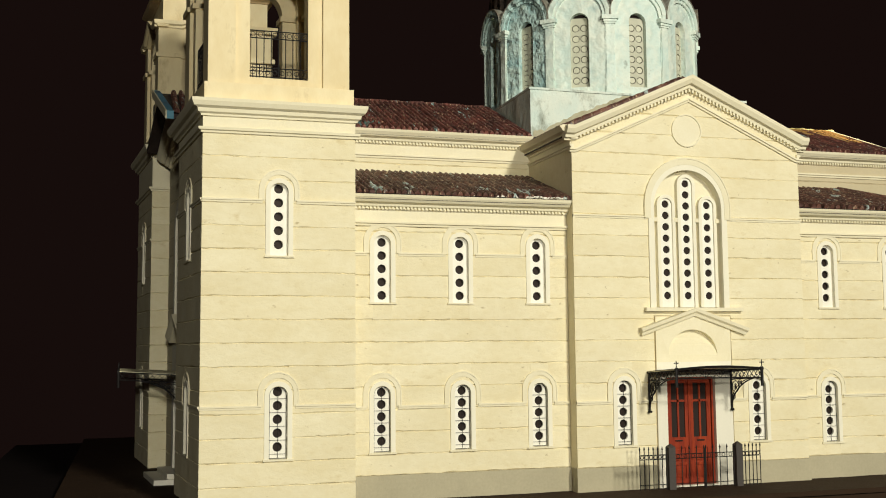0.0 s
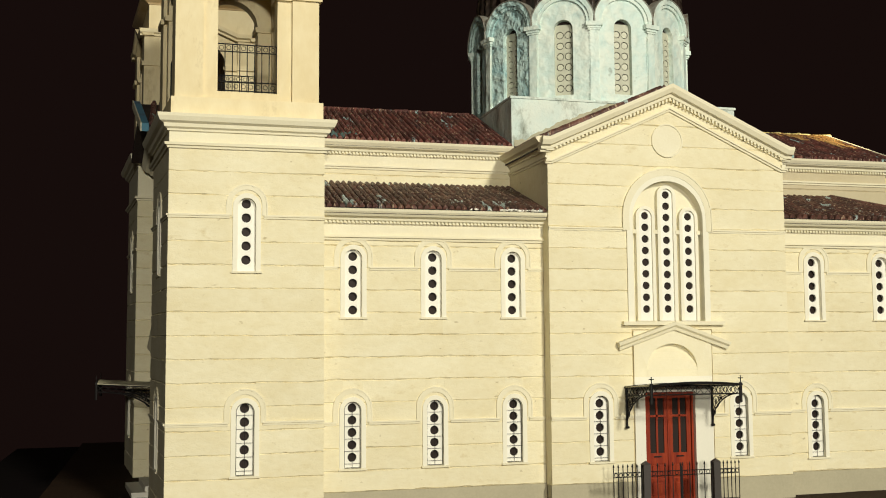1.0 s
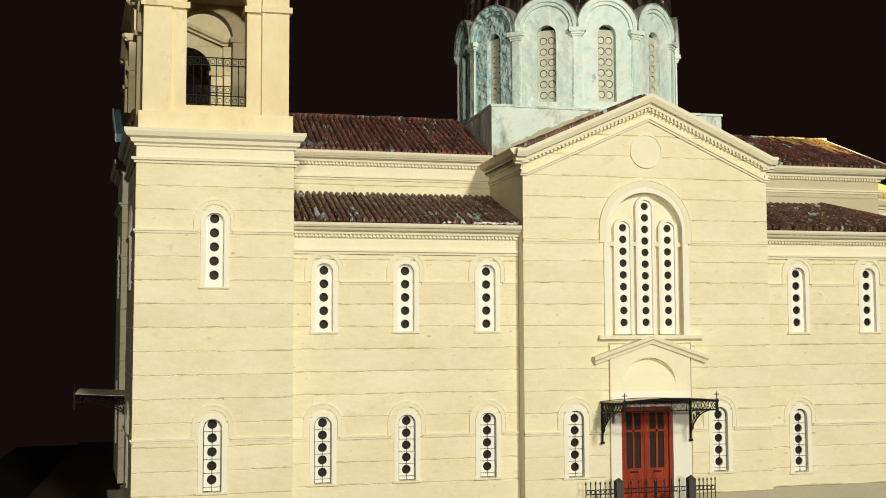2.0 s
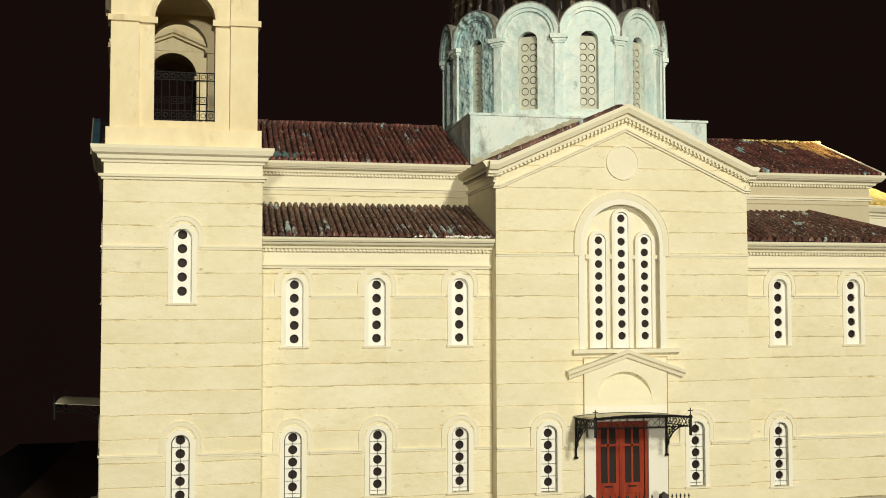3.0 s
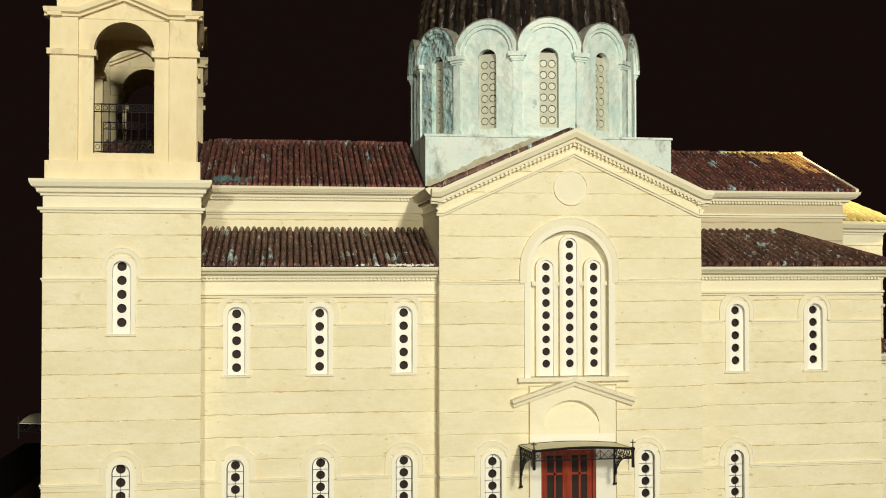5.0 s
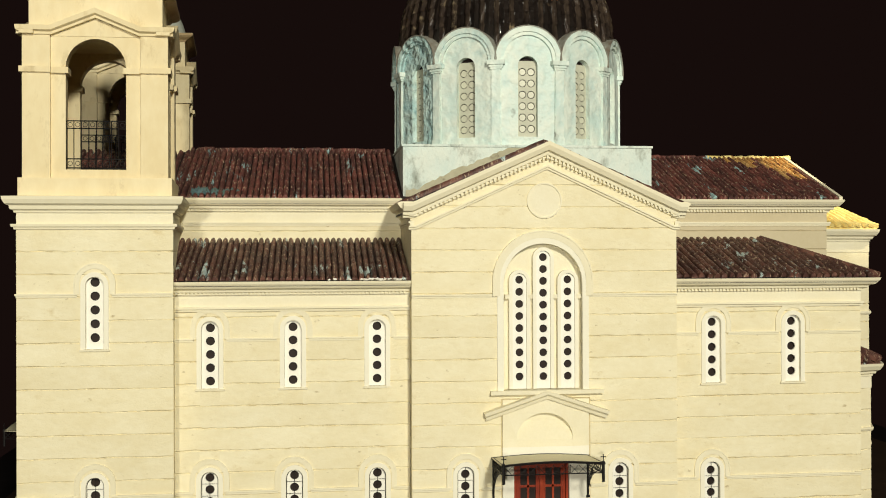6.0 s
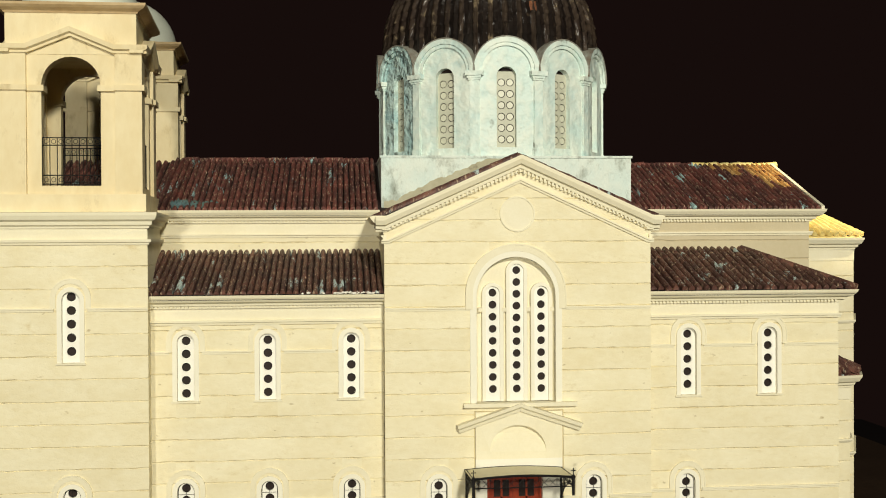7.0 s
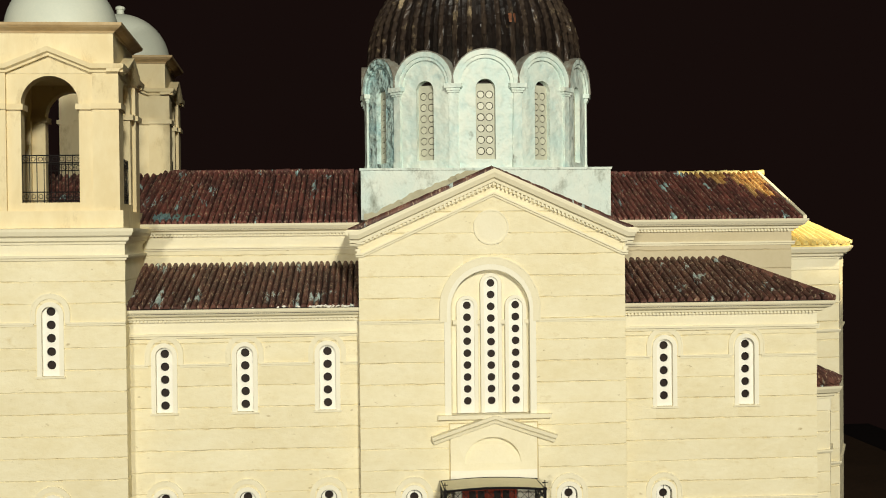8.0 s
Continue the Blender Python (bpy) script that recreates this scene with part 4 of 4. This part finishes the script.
def bm_surround(P):
    bm = bmesh.new()
    box(bm, -1.26, -0.94, -0.03, 0.3, 0, 3.6, P)
    box(bm, 0.63, 1.20, -0.03, 0.3, 0, 3.6, P)
    box(bm, -0.94, 0.63, -0.03, 0.3, 3.16, 3.6, P)
    box(bm, -0.94, 0.63, 0.0, 0.3, 0.0, 0.06, P)
    return bm


transept()


# ---- the red door ----
def red_door():
    P = face((0, 0.14, 0), SOUTH, IN)
    t = thing("double_door", (-0.08, 0.2, 0.06), "red varnished double door with glazed upper panels", "door")
    x0, x1, z0, z1 = -0.93, 0.62, 0.07, 3.15
    mid = (x0 + x1) / 2
    bm = bmesh.new()
    box(bm, x0, x0 + 0.06, -0.06, 0.1, z0, z1, P)
    box(bm, x1 - 0.06, x1, -0.06, 0.1, z0, z1, P)
    box(bm, x0 + 0.06, x1 - 0.06, -0.06, 0.1, z1 - 0.07, z1, P)
    part("door_frame", bm, DOOR, t)
    for a, b in ((x0 + 0.07, mid - 0.006), (mid + 0.006, x1 - 0.07)):
        bm = bmesh.new()
        st = 0.13
        box(bm, a, a + st, 0, 0.07, z0, z1 - 0.08, P)
        box(bm, b - st, b, 0, 0.07, z0, z1 - 0.08, P)
        for lo, hi in ((z0, z0 + 0.16), (0.62, 0.70), (1.12, 1.42), (2.44, 2.50), (z1 - 0.17, z1 - 0.08)):
            box(bm, a + st, b - st, 0, 0.07, lo, hi, P)
        c = (a + b) / 2
        box(bm, c - 0.028, c + 0.028, 0, 0.06, 1.42, z1 - 0.17, P)
        leaf = part("door_leaf", bm, DOOR, t)
        bm = bmesh.new()
        for lo, hi in ((z0 + 0.16, 0.62), (0.70, 1.12)):
            box(bm, a + st, b - st, 0.035, 0.065, lo, hi, P)
            box(bm, a + st + 0.06, b - st - 0.06, 0.015, 0.035, lo + 0.06, hi - 0.06, P)
        part("lower_panel", bm, DOOR, leaf)
        for lo, hi in ((1.42, 2.44), (2.50, z1 - 0.17)):
            for u, v in ((a + st, c - 0.028), (c + 0.028, b - st)):
                bm = bmesh.new()
                box(bm, u, v, 0.04, 0.055, lo, hi, P)
                part("glass_pane", bm, DARKGLASS, leaf)
        bm = bmesh.new()
        box(bm, c - 0.12, c + 0.12, -0.012, 0.0, 1.30, 1.34, P)
        part("letter_slot", bm, IRON, leaf, "black iron letter slot")
    bm = bmesh.new()
    box(bm, mid - 0.035, mid + 0.035, -0.03, 0.0, z0, z1 - 0.08, P)
    part("meeting_stile", bm, DOOR, t)


red_door()


# ---- entrance canopies ----
def canopy(P, label, h=1.40, out=-1.62):
    """A flat iron porch roof on two scrolled brackets, with a trellised valance and small crosses; P is on the wall."""
    t = thing("entrance_canopy", P(0, 0, 3.4), label, "canopy", "iron porch canopies")
    z, warp = 3.38, None
    flat = P
    P = lambda u, d, k: flat(u, d, k - 0.065 * d - 0.07)
    bm = bmesh.new()
    n = 12
    prof = [(-h - 0.05 + (2 * h + 0.10) * i / n, z + 0.07 * math.sin(math.pi * i / n)) for i in range(n + 1)]
    prism(bm, prof + [(u, k + 0.018) for u, k in prof[::-1]], out + 0.02, 0.0, P)
    part("roof_sheet", bm, SHEET, t, "cream painted sheet-metal canopy roof", warp=warp)
    bm = bmesh.new()
    for d in (out, -0.03):
        rod(bm, [P(u, d, k) for u, k in prof], 0.036, 6)
    for s in (-h, h):
        bars(bm, P(s, out, z), P(s, -0.02, z), 0.03)
        bars(bm, P(s, out, z - 0.24), P(s, -0.02, z - 0.24), 0.018)
    bars(bm, P(-h, out, z - 0.24), P(h, out, z - 0.24), 0.018)
    for k in range(3):
        d = out * (0.25 + 0.25 * k)
        bars(bm, P(-h, d, z), P(h, d, z + 0.0), 0.014)
    part("frame", bm, IRON, t, warp=warp)
    bm = bmesh.new()
    m = 12
    for i in range(m):
        a, b = -h + 2 * h * i / m, -h + 2 * h * (i + 1) / m
        bars(bm, P(a, out, z - 0.24), P(b, out, z - 0.01), 0.008, 4)
        bars(bm, P(b, out, z - 0.24), P(a, out, z - 0.01), 0.008, 4)
        if i % 2:
            bars(bm, P(b, out, z - 0.24), P(b, out, z), 0.009, 4)
    for s in (-h, h):
        for i in range(8):
            a, b = out * i / 8, out * (i + 1) / 8
            bars(bm, P(s, a, z - 0.24), P(s, b, z - 0.01), 0.010, 4)
            bars(bm, P(s, b, z - 0.24), P(s, a, z - 0.01), 0.010, 4)
    part("valance", bm, IRON, t, "black iron trellis valance", warp=warp)
    for s in (-h, h):
        bm = bmesh.new()
        bars(bm, P(s, -0.04, z), P(s, -0.04, z - 1.12), 0.03)
        arc = [P(s, -0.05 - 1.35 * (1 - math.cos(math.pi / 2 * i / 10)) ** 0.9, z - 1.0 + 0.76 * math.sin(math.pi / 2 * i / 10)) for i in range(11)]
        rod(bm, arc, 0.022)
        arc = [P(s, -0.05 - 1.10 * (1 - math.cos(math.pi / 2 * i / 10)) ** 0.9, z - 0.86 + 0.62 * math.sin(math.pi / 2 * i / 10)) for i in range(11)]
        rod(bm, arc, 0.014)
        for cd, cz, rr in ((-0.26, z - 0.46, 0.17), (-0.50, z - 0.36, 0.09), (-0.15, z - 0.74, 0.08)):
            rod(bm, [P(s, cd + rr * math.cos(2 * math.pi * i / 12), cz + rr * math.sin(2 * math.pi * i / 12)) for i in range(13)], 0.013, 5)
            for i in range(4):
                g = math.pi * i / 4
                bars(bm, P(s, cd + rr * math.cos(g) * 0.6, cz + rr * math.sin(g) * 0.6), P(s, cd - rr * math.cos(g) * 0.6, cz - rr * math.sin(g) * 0.6), 0.010, 4)
        bars(bm, P(s - 0.05, -0.06, z - 1.12), P(s + 0.05, -0.06, z - 1.12), 0.035)
        part("bracket", bm, IRON, t, "scrolled black iron bracket", warp=warp)
        bm = bmesh.new()
        bars(bm, P(s, out, z - 0.48), P(s, out, z + 0.06), 0.042, 8)
        bars(bm, P(s, out, z + 0.06), P(s, out, z + 0.25), 0.014)
        bars(bm, P(s - 0.07, out, z + 0.18), P(s + 0.07, out, z + 0.18), 0.014)
        part("corner_post", bm, IRON, t, "drop post with a small cross", warp=warp)
    return t


canopy(face((-0.19, -0.03, 0), SOUTH, IN), "black iron porch canopy with scrolled brackets over the red door", 1.34)
WP = face((-14.32, 7.0, 0), (0, 1, 0), (1, 0, 0))
canopy(WP, "iron porch canopy over the shaded west door", 1.15, -1.85)


# ---- fence ----
def fence():
    t = thing("iron_fence", (-0.55, -1.25, 0.15), "low dark iron fence with gate before the door", "fence")
    y = -1.25
    for x in (-1.56, 0.54):
        bm = bmesh.new()
        box(bm, x - 0.10, x + 0.10, y - 0.10, y + 0.10, 0.1, 1.30)
        v = [bm.verts.new((x + a * 0.105, y + b * 0.105, 1.30)) for a, b in ((-1, -1), (1, -1), (1, 1), (-1, 1))]
        tip = bm.verts.new((x, y, 1.40))
        for i in range(4):
            bm.faces.new((v[i], v[(i + 1) % 4], tip))
        bm.faces.new(v)
        part("gate_post", bm, POST, t, "dark square gate post with a pointed cap")
    P = face((0, y, 0), SOUTH, IN)
    for x0, x1, n, gate in ((-2.50, -1.68, 7, 0), (-1.44, -0.53, 5, 1), (-0.47, 0.42, 5, 1), (0.66, 1.26, 6, 0)):
        for z in (0.30, 0.98, 1.10):
            bm = bmesh.new()
            bars(bm, P(x0, 0, z), P(x1, 0, z), 0.012)
            part("rail", bm, IRON, t)
        for i in range(n):
            u = x0 + (x1 - x0) * i / (n - 1)
            bm = bmesh.new()
            bars(bm, P(u, 0, 0.1), P(u, 0, 1.22), 0.013)
            lathe(bm, (u, y), [(0.008, 1.21), (0.028, 1.26), (0.004, 1.33)], 6)
            part("bar", bm, IRON, t)
            if i < n - 1:
                c = u + (x1 - x0) / (n - 1) / 2
                bm = bmesh.new()
                rod(bm, [P(c + 0.05 * math.cos(k * math.pi / 4), 0, 1.04 + 0.05 * math.sin(k * math.pi / 4)) for k in range(9)], 0.009, 4)
                part("ring", bm, IRON, t)
    bm = bmesh.new()
    box(bm, -0.525, -0.475, y - 0.03, y + 0.03, 0.1, 1.24)
    part("gate_stile", bm, IRON, t)


fence()


# ---- dome on its drum ----
def drum():
    cx, cy = 0.20, 7.16
    b = thing("drum_base", (cx, cy, 10.2), "square stained blue-grey plaster base of the dome", "drum base")
    bm = bmesh.new()
    box(bm, cx - 3.93, cx + 3.93, cy - 3.90, cy + 3.90, 10.2, 12.28)
    part("block", bm, BLUEBASE, b)
    bm = bmesh.new()
    box(bm, cx - 3.97, cx + 3.97, cy - 3.94, cy + 3.94, 12.28, 12.35)
    part("top_slab", bm, BLUEBASE, b)
    for side in (-1, 1):
        bm = bmesh.new()
        low, high = [], []
        for i in range(61):
            x = 0.05 + side * 3.7 * i / 60
            z = 11.98 - 0.43 * abs(x - 0.05)
            up = (0.50 if side < 0 else 0.40) + 0.12 * noise.noise((x * 1.7, 3.0, side)) + 0.10 * noise.noise((x * 6.0, 8.0, side))
            low.append((x, z - 0.1))
            high.append((x, min(z + up, 12.26)))
        band(bm, high, low, -0.02, 0.05, face((0, cy - 3.90, 0), SOUTH, IN))
        part("mortar_fillet", bm, FILLET, b, "ragged beige mortar fillet along the roof")
    t = thing("dome_drum", (cx, cy, 12.35), "weathered pale blue twelve-sided drum under a dark tiled dome", "dome")
    R, n = 3.92, 12
    half = R * math.sin(math.pi / n)
    ap = R * math.cos(math.pi / n)
    P = face((0, -ap, 0), SOUTH, IN)
    zb, zs = 12.35, 15.02
    meshes = {}
    # wall of one side: arched top, arched window through it
    bm = bmesh.new()
    wr, wz = 0.31, 14.84
    k = 20
    inner = [(wr if s else -wr, zb + 0.28) for s in (0,)] + [(-wr * math.cos(math.pi * i / k), wz + wr * math.sin(math.pi * i / k)) for i in range(k + 1)] + [(wr, zb + 0.28)]
    hw = half - 0.10
    outer = [(-hw, zb + 0.28)] + [(-hw * math.cos(math.pi * i / k), zs + hw * math.sin(math.pi * i / k)) for i in range(k + 1)] + [(hw, zb + 0.28)]
    band(bm, outer, inner, 0.02, 0.34, P)
    box(bm, -hw, hw, 0.02, 0.34, zb, zb + 0.28, P)
    meshes["recessed_wall"] = (mesh_of("recessed_wall", bm, BLUE), "")
    bm = bmesh.new()
    band(bm, arch_line(0, zs, half + 0.03, zs - 0.03, 20), arch_line(0, zs, half - 0.13, zs - 0.03, 20), -0.10, 0.40, P)
    band(bm, arch_line(0, zs, half - 0.12, zs - 0.03, 20), arch_line(0, zs, half - 0.24, zs - 0.03, 20), -0.05, 0.30, P)
    meshes["arch_ring"] = (mesh_of("arch_ring", bm, BLUE), "")
    bm = bmesh.new()
    band(bm, arch_line(0, zs, half + 0.062, zs - 0.02, 20), arch_line(0, zs, half + 0.031, zs - 0.02, 20), -0.12, 0.40, P)
    meshes["arch_flashing"] = (mesh_of("arch_flashing", bm, DIRTYLEAD), "dark weathered lead edge")
    bm = bmesh.new()
    holes = [(s * 0.136, zb + 0.54 + 0.357 * i, 0.124) for i in range(6) for s in (-1, 1)]
    pierced(bm, 0, zb + 0.25, 0.62, 2.42, holes, 0.19, 0.24, P)
    meshes["window_panel"] = (mesh_of("window_panel", bm, GRILLE), "panel with two columns of glass roundels")
    bm = bmesh.new()
    ring = [(0.100 * math.cos(2 * math.pi * i / 14), 0.100 * math.sin(2 * math.pi * i / 14)) for i in range(14)]
    prism(bm, ring, 0.205, 0.238, P)
    roundel = mesh_of("roundel", bm, ROUNDEL)
    bm = bmesh.new()
    prism(bm, arch_line(0, wz, wr, zb + 0.25, 14), 0.245, 0.28, P)
    meshes["pane"] = (mesh_of("pane", bm, DARKGLASS), "dark glass")
    # a column at the corner
    bm = bmesh.new()
    for hw, out, z0, z1 in ((0.185, 0.05, zb, zb + 0.26), (0.165, 0.03, zb + 0.26, zs - 0.30), (0.19, 0.06, zs - 0.30, zs - 0.24), (0.22, 0.09, zs - 0.24, zs - 0.16), (0.28, 0.14, zs - 0.16, zs - 0.02)):
        prism(bm, [(-hw, z0), (hw, z0), (hw, z1), (-hw, z1)], -out, 0.32, face((0, -R + 0.04, 0), SOUTH, IN))
    bmesh.ops.bevel(bm, geom=[e for e in bm.edges if abs(e.verts[0].co.z - e.verts[1].co.z) > 0.2], offset=0.03, segments=2, affect="EDGES")
    meshes["column"] = (mesh_of("column", bm, BLUE), "square pilaster with a stepped cap")
    rough = {}
    for key in ("recessed_wall", "arch_ring"):
        rough[key] = meshes[key][0].copy()
        rough[key].materials[0] = DEEPBLUE
    for i in range(n):
        m = Matrix.Translation((cx, cy, 0)) @ Matrix.Rotation(2 * math.pi * i / n, 4, "Z")
        west = i in (8, 9, 10)
        wall = put("recessed_wall", rough["recessed_wall"] if west else meshes["recessed_wall"][0], t, m, "rough deep blue plaster" if west else "")
        for key in ("arch_ring", "arch_flashing", "window_panel", "pane"):
            put(key, rough[key] if west and key in rough else meshes[key][0], wall, m, meshes[key][1])
        for u, z, r in holes:
            put("roundel", roundel, wall, m @ Matrix.Translation((u, 0, z)))
        put("column", meshes["column"][0], t, Matrix.Translation((cx, cy, 0)) @ Matrix.Rotation(2 * math.pi * (i + 0.5) / n, 4, "Z"))
    # the tiled dome
    r0, zc = 3.57, 16.25
    bm = bmesh.new()
    lathe(bm, (cx, cy), [(3.35, 15.3), (3.50, 16.0)] + [(3.58 * math.cos(math.pi / 2 * i / 14), zc + 3.58 * math.sin(math.pi / 2 * i / 14)) for i in range(14)] + [(0.1, zc + 3.58)], 48)
    shell = part("dome_shell", bm, DOMETILE, t, smooth=True)
    rib, rows = 48, 18
    variants = []
    for q in range(4):
        verts, faces = [], []
        ha = math.pi / rib
        cross = [(-1.0, 0.035), (-0.6, 0.01), (-0.34, 0.0), (-0.22, 0.10), (0.0, 0.135), (0.22, 0.10), (0.34, 0.0), (0.6, 0.01), (1.0, 0.035)]
        for j in range(rows):
            for e, a in ((0.035, j / rows), (0.0, (j + 1) / rows)):
                el = -0.20 + (math.pi / 2 - 0.05 + 0.20) * a
                for u, h in cross:
                    rr = r0 + (h + e + random.uniform(-0.012, 0.012)) * (0.35 + 0.65 * math.cos(max(el, 0)))
                    ang = u * ha + random.uniform(-0.0035, 0.0035) - math.pi / 2
                    hor = rr * math.cos(el) if el > 0 else rr
                    z = zc + (rr * math.sin(el) if el > 0 else r0 * el)
                    verts.append(Vector((hor * math.cos(ang), hor * math.sin(ang), z)) * S)
            o = len(verts) - 2 * len(cross)
            for k in range(len(cross) - 1):
                faces.append((o + k, o + k + 1, o + k + 1 + len(cross), o + k + len(cross)))
            if j:
                for k in range(len(cross) - 1):
                    faces.append((o - len(cross) + k, o - len(cross) + k + 1, o + k + 1, o + k))
        me = bpy.data.meshes.new("dome_rib")
        me.from_pydata(verts, [], faces)
        me.materials.append(DOMETILE)
        me.materials.append(DOMERIB)
        for f in me.polygons:
            k = f.vertices[0] % len(cross)
            f.material_index = 1 if 2 <= k <= 5 else 0
        me.shade_smooth()
        variants.append(me)
    for i in range(rib):
        put("dome_rib", variants[i % 4], shell, Matrix.Translation((cx, cy, 0)) @ Matrix.Rotation(2 * math.pi * i / rib, 4, "Z"))


    # one tile has lost its glaze
    bm = bmesh.new()
    rows = []
    for i in range(5):
        el = 0.20 + 0.085 * i / 4
        rows.append([(r0 + 0.075 + lift, el, 0.262 - math.pi / 2 + a + random.uniform(-0.004, 0.004)) for a, lift in ((-0.034, 0.0), (-0.015, 0.045), (0.015, 0.045), (0.034, 0.0))])
    grid = [[bm.verts.new((cx + r * math.cos(el) * math.cos(a), cy + r * math.cos(el) * math.sin(a), zc + r * math.sin(el))) for r, el, a in row] for row in rows]
    for p, q in zip(grid, grid[1:]):
        for i in range(3):
            bm.faces.new((p[i], p[i + 1], q[i + 1], q[i]))
    bmesh.ops.solidify(bm, geom=bm.faces[:], thickness=0.06)
    part("bare_tile", bm, TERRACOTTA, shell, "bare orange terracotta tile")


drum()


# ---- apses ----
def apse(name, pts, ztop, peak, bands, label, tile):
    """A many-sided apse on plan, going round the east end."""
    c = sum((Vector((*p, 0)) for p in pts), Vector()) / len(pts)
    t = thing(name, (c.x, c.y, 0), label, "apse", "east apses")
    for a, b in zip(pts, pts[1:]):
        a, b = Vector((*a, 0)), Vector((*b, 0))
        d = (b - a).normalized()
        P = face(a, d, (-d.y, d.x, 0))
        L = (b - a).length
        core(t, "wall_body", P, 0.03, L - 0.03, 0, ztop - 0.3, [])
        courses(t, P, 0.0, L, 0, ztop - 0.75, [])
    path = lambda z: [(x, y, z) for x, y in pts]
    for z in bands:
        bm = bmesh.new()
        sweep(bm, path(z), [(-0.1, 0), (0.03, 0), (0.07, 0.06), (0.07, 0.11), (-0.1, 0.11)])
        part("string_course", bm, TRIM, t)
    bm = bmesh.new()
    sweep(bm, path(ztop - 0.76), [(-0.1, 0), (0.02, 0), (0.02, 0.4), (-0.1, 0.4)])
    part("frieze", bm, TRIM, t)
    bm = bmesh.new()
    sweep(bm, path(ztop - 0.40), [(a * 0.85, b * 0.9) for a, b in CORNICE])
    part("cornice", bm, TRIM, t)
    # tiled half-cone
    bm = bmesh.new()
    top = bm.verts.new(peak)
    out = []
    for i, (x, y) in enumerate(pts):
        v = Vector((x, y, 0)) - Vector((peak[0], peak[1], 0))
        out.append(bm.verts.new(Vector((peak[0], peak[1], 0)) + v * (1 + 0.30 / v.length) + Vector((0, 0, ztop + 0.02))))
    low = [bm.verts.new(v.co - Vector((0, 0, 0.1))) for v in out]
    for i in range(len(out) - 1):
        bm.faces.new((out[i], out[i + 1], top))
        bm.faces.new((out[i], out[i + 1], low[i + 1], low[i]))
    bm.faces.new(low)
    roof = part("roof", bm, tile, t, "half-cone tiled roof")
    rows = []
    for i in range(len(pts) - 1):
        a, b = Vector(out_pts(pts, peak, ztop)[i]), Vector(out_pts(pts, peak, ztop)[i + 1])
        k = max(3, int((b - a).length / 0.26))
        for j in range(k):
            rows.append(a.lerp(b, (j + 0.5) / k))
    for p in rows:
        q = Vector(peak)
        v = (q - p)
        lo, hi = 0.0, v.length * 0.93
        along = v.cross(Vector((0, 0, 1))).normalized()
        v = v.normalized()
        lay_row(roof, p + Vector((0, 0, 0.03)), along, v, hi, tile, 0.088)
    return t


def out_pts(pts, peak, z):
    res = []
    for x, y in pts:
        v = Vector((x - peak[0], y - peak[1], 0))
        res.append((peak[0] + v.x * (1 + 0.30 / v.length), peak[1] + v.y * (1 + 0.30 / v.length), z + 0.02))
    return res


apse("main_apse", [(9.97, 3.95), (12.05, 4.45), (13.4, 7.1), (12.05, 9.75), (9.97, 10.25)], 9.75, (10.05, 7.1, 11.4), (6.9, 2.5), "tall many-sided cream stone apse with yellow tiled half-cone roof", YELLOWTILE)
apse("side_apse", [(9.55, 1.0), (10.25, 1.15), (10.62, 1.95), (10.25, 2.8), (9.55, 3.0)], 5.65, (9.58, 2.0, 6.25), (3.6,), "low cream stone side apse with small brown tiled roof", TILE)


def moss():
    """Small tufts growing in the gutter beside the tower."""
    bm = bmesh.new()
    for _ in range(150):
        x, y = -10.05 + abs(random.gauss(0, 0.45)), 3.02 + random.uniform(0, 0.35)
        z = 10.70 + (y - 2.95) * 0.42
        h, a = random.uniform(0.06, 0.20), random.uniform(0, 6.28)
        dx, dy = 0.05 * math.cos(a), 0.05 * math.sin(a)
        v = [bm.verts.new(p) for p in ((x - dx, y - dy, z), (x + dx, y + dy, z), (x + dx * 1.4 + dy, y, z + h * 0.6), (x + dy * 1.2, y - 0.03, z + h))]
        bm.faces.new(v)
    tagged(part("gutter_moss", bm, MOSS, None), "green and bluish moss tufts in the roof gutter", "moss", kind="stuff")


def mortar():
    """Pale crumbs of mortar along the eaves of the aisle roof."""
    bm = bmesh.new()
    for _ in range(46):
        x, r = -4.0 - abs(random.gauss(0, 1.3)), random.uniform(0.02, 0.05)
        m = Matrix.Translation((max(x, -9.9), 0.02 + random.uniform(0, 0.10), 8.28 + random.uniform(0, 0.03))) @ Matrix.Rotation(random.uniform(0, 3), 4, "Z") @ Matrix.Diagonal((r * 1.8, r, r * 0.8, 1))
        bmesh.ops.create_icosphere(bm, subdivisions=1, radius=1.0, matrix=m)
    for v in bm.verts:
        v.co += Vector((random.uniform(-1, 1), random.uniform(-1, 1), random.uniform(-1, 1))) * 0.012
    tagged(part("eaves_mortar", bm, PANEL, None), "pale crumbs of mortar along the aisle eaves", "mortar", kind="stuff")


mortar()
moss()
lay_tiles()
lay_courses()
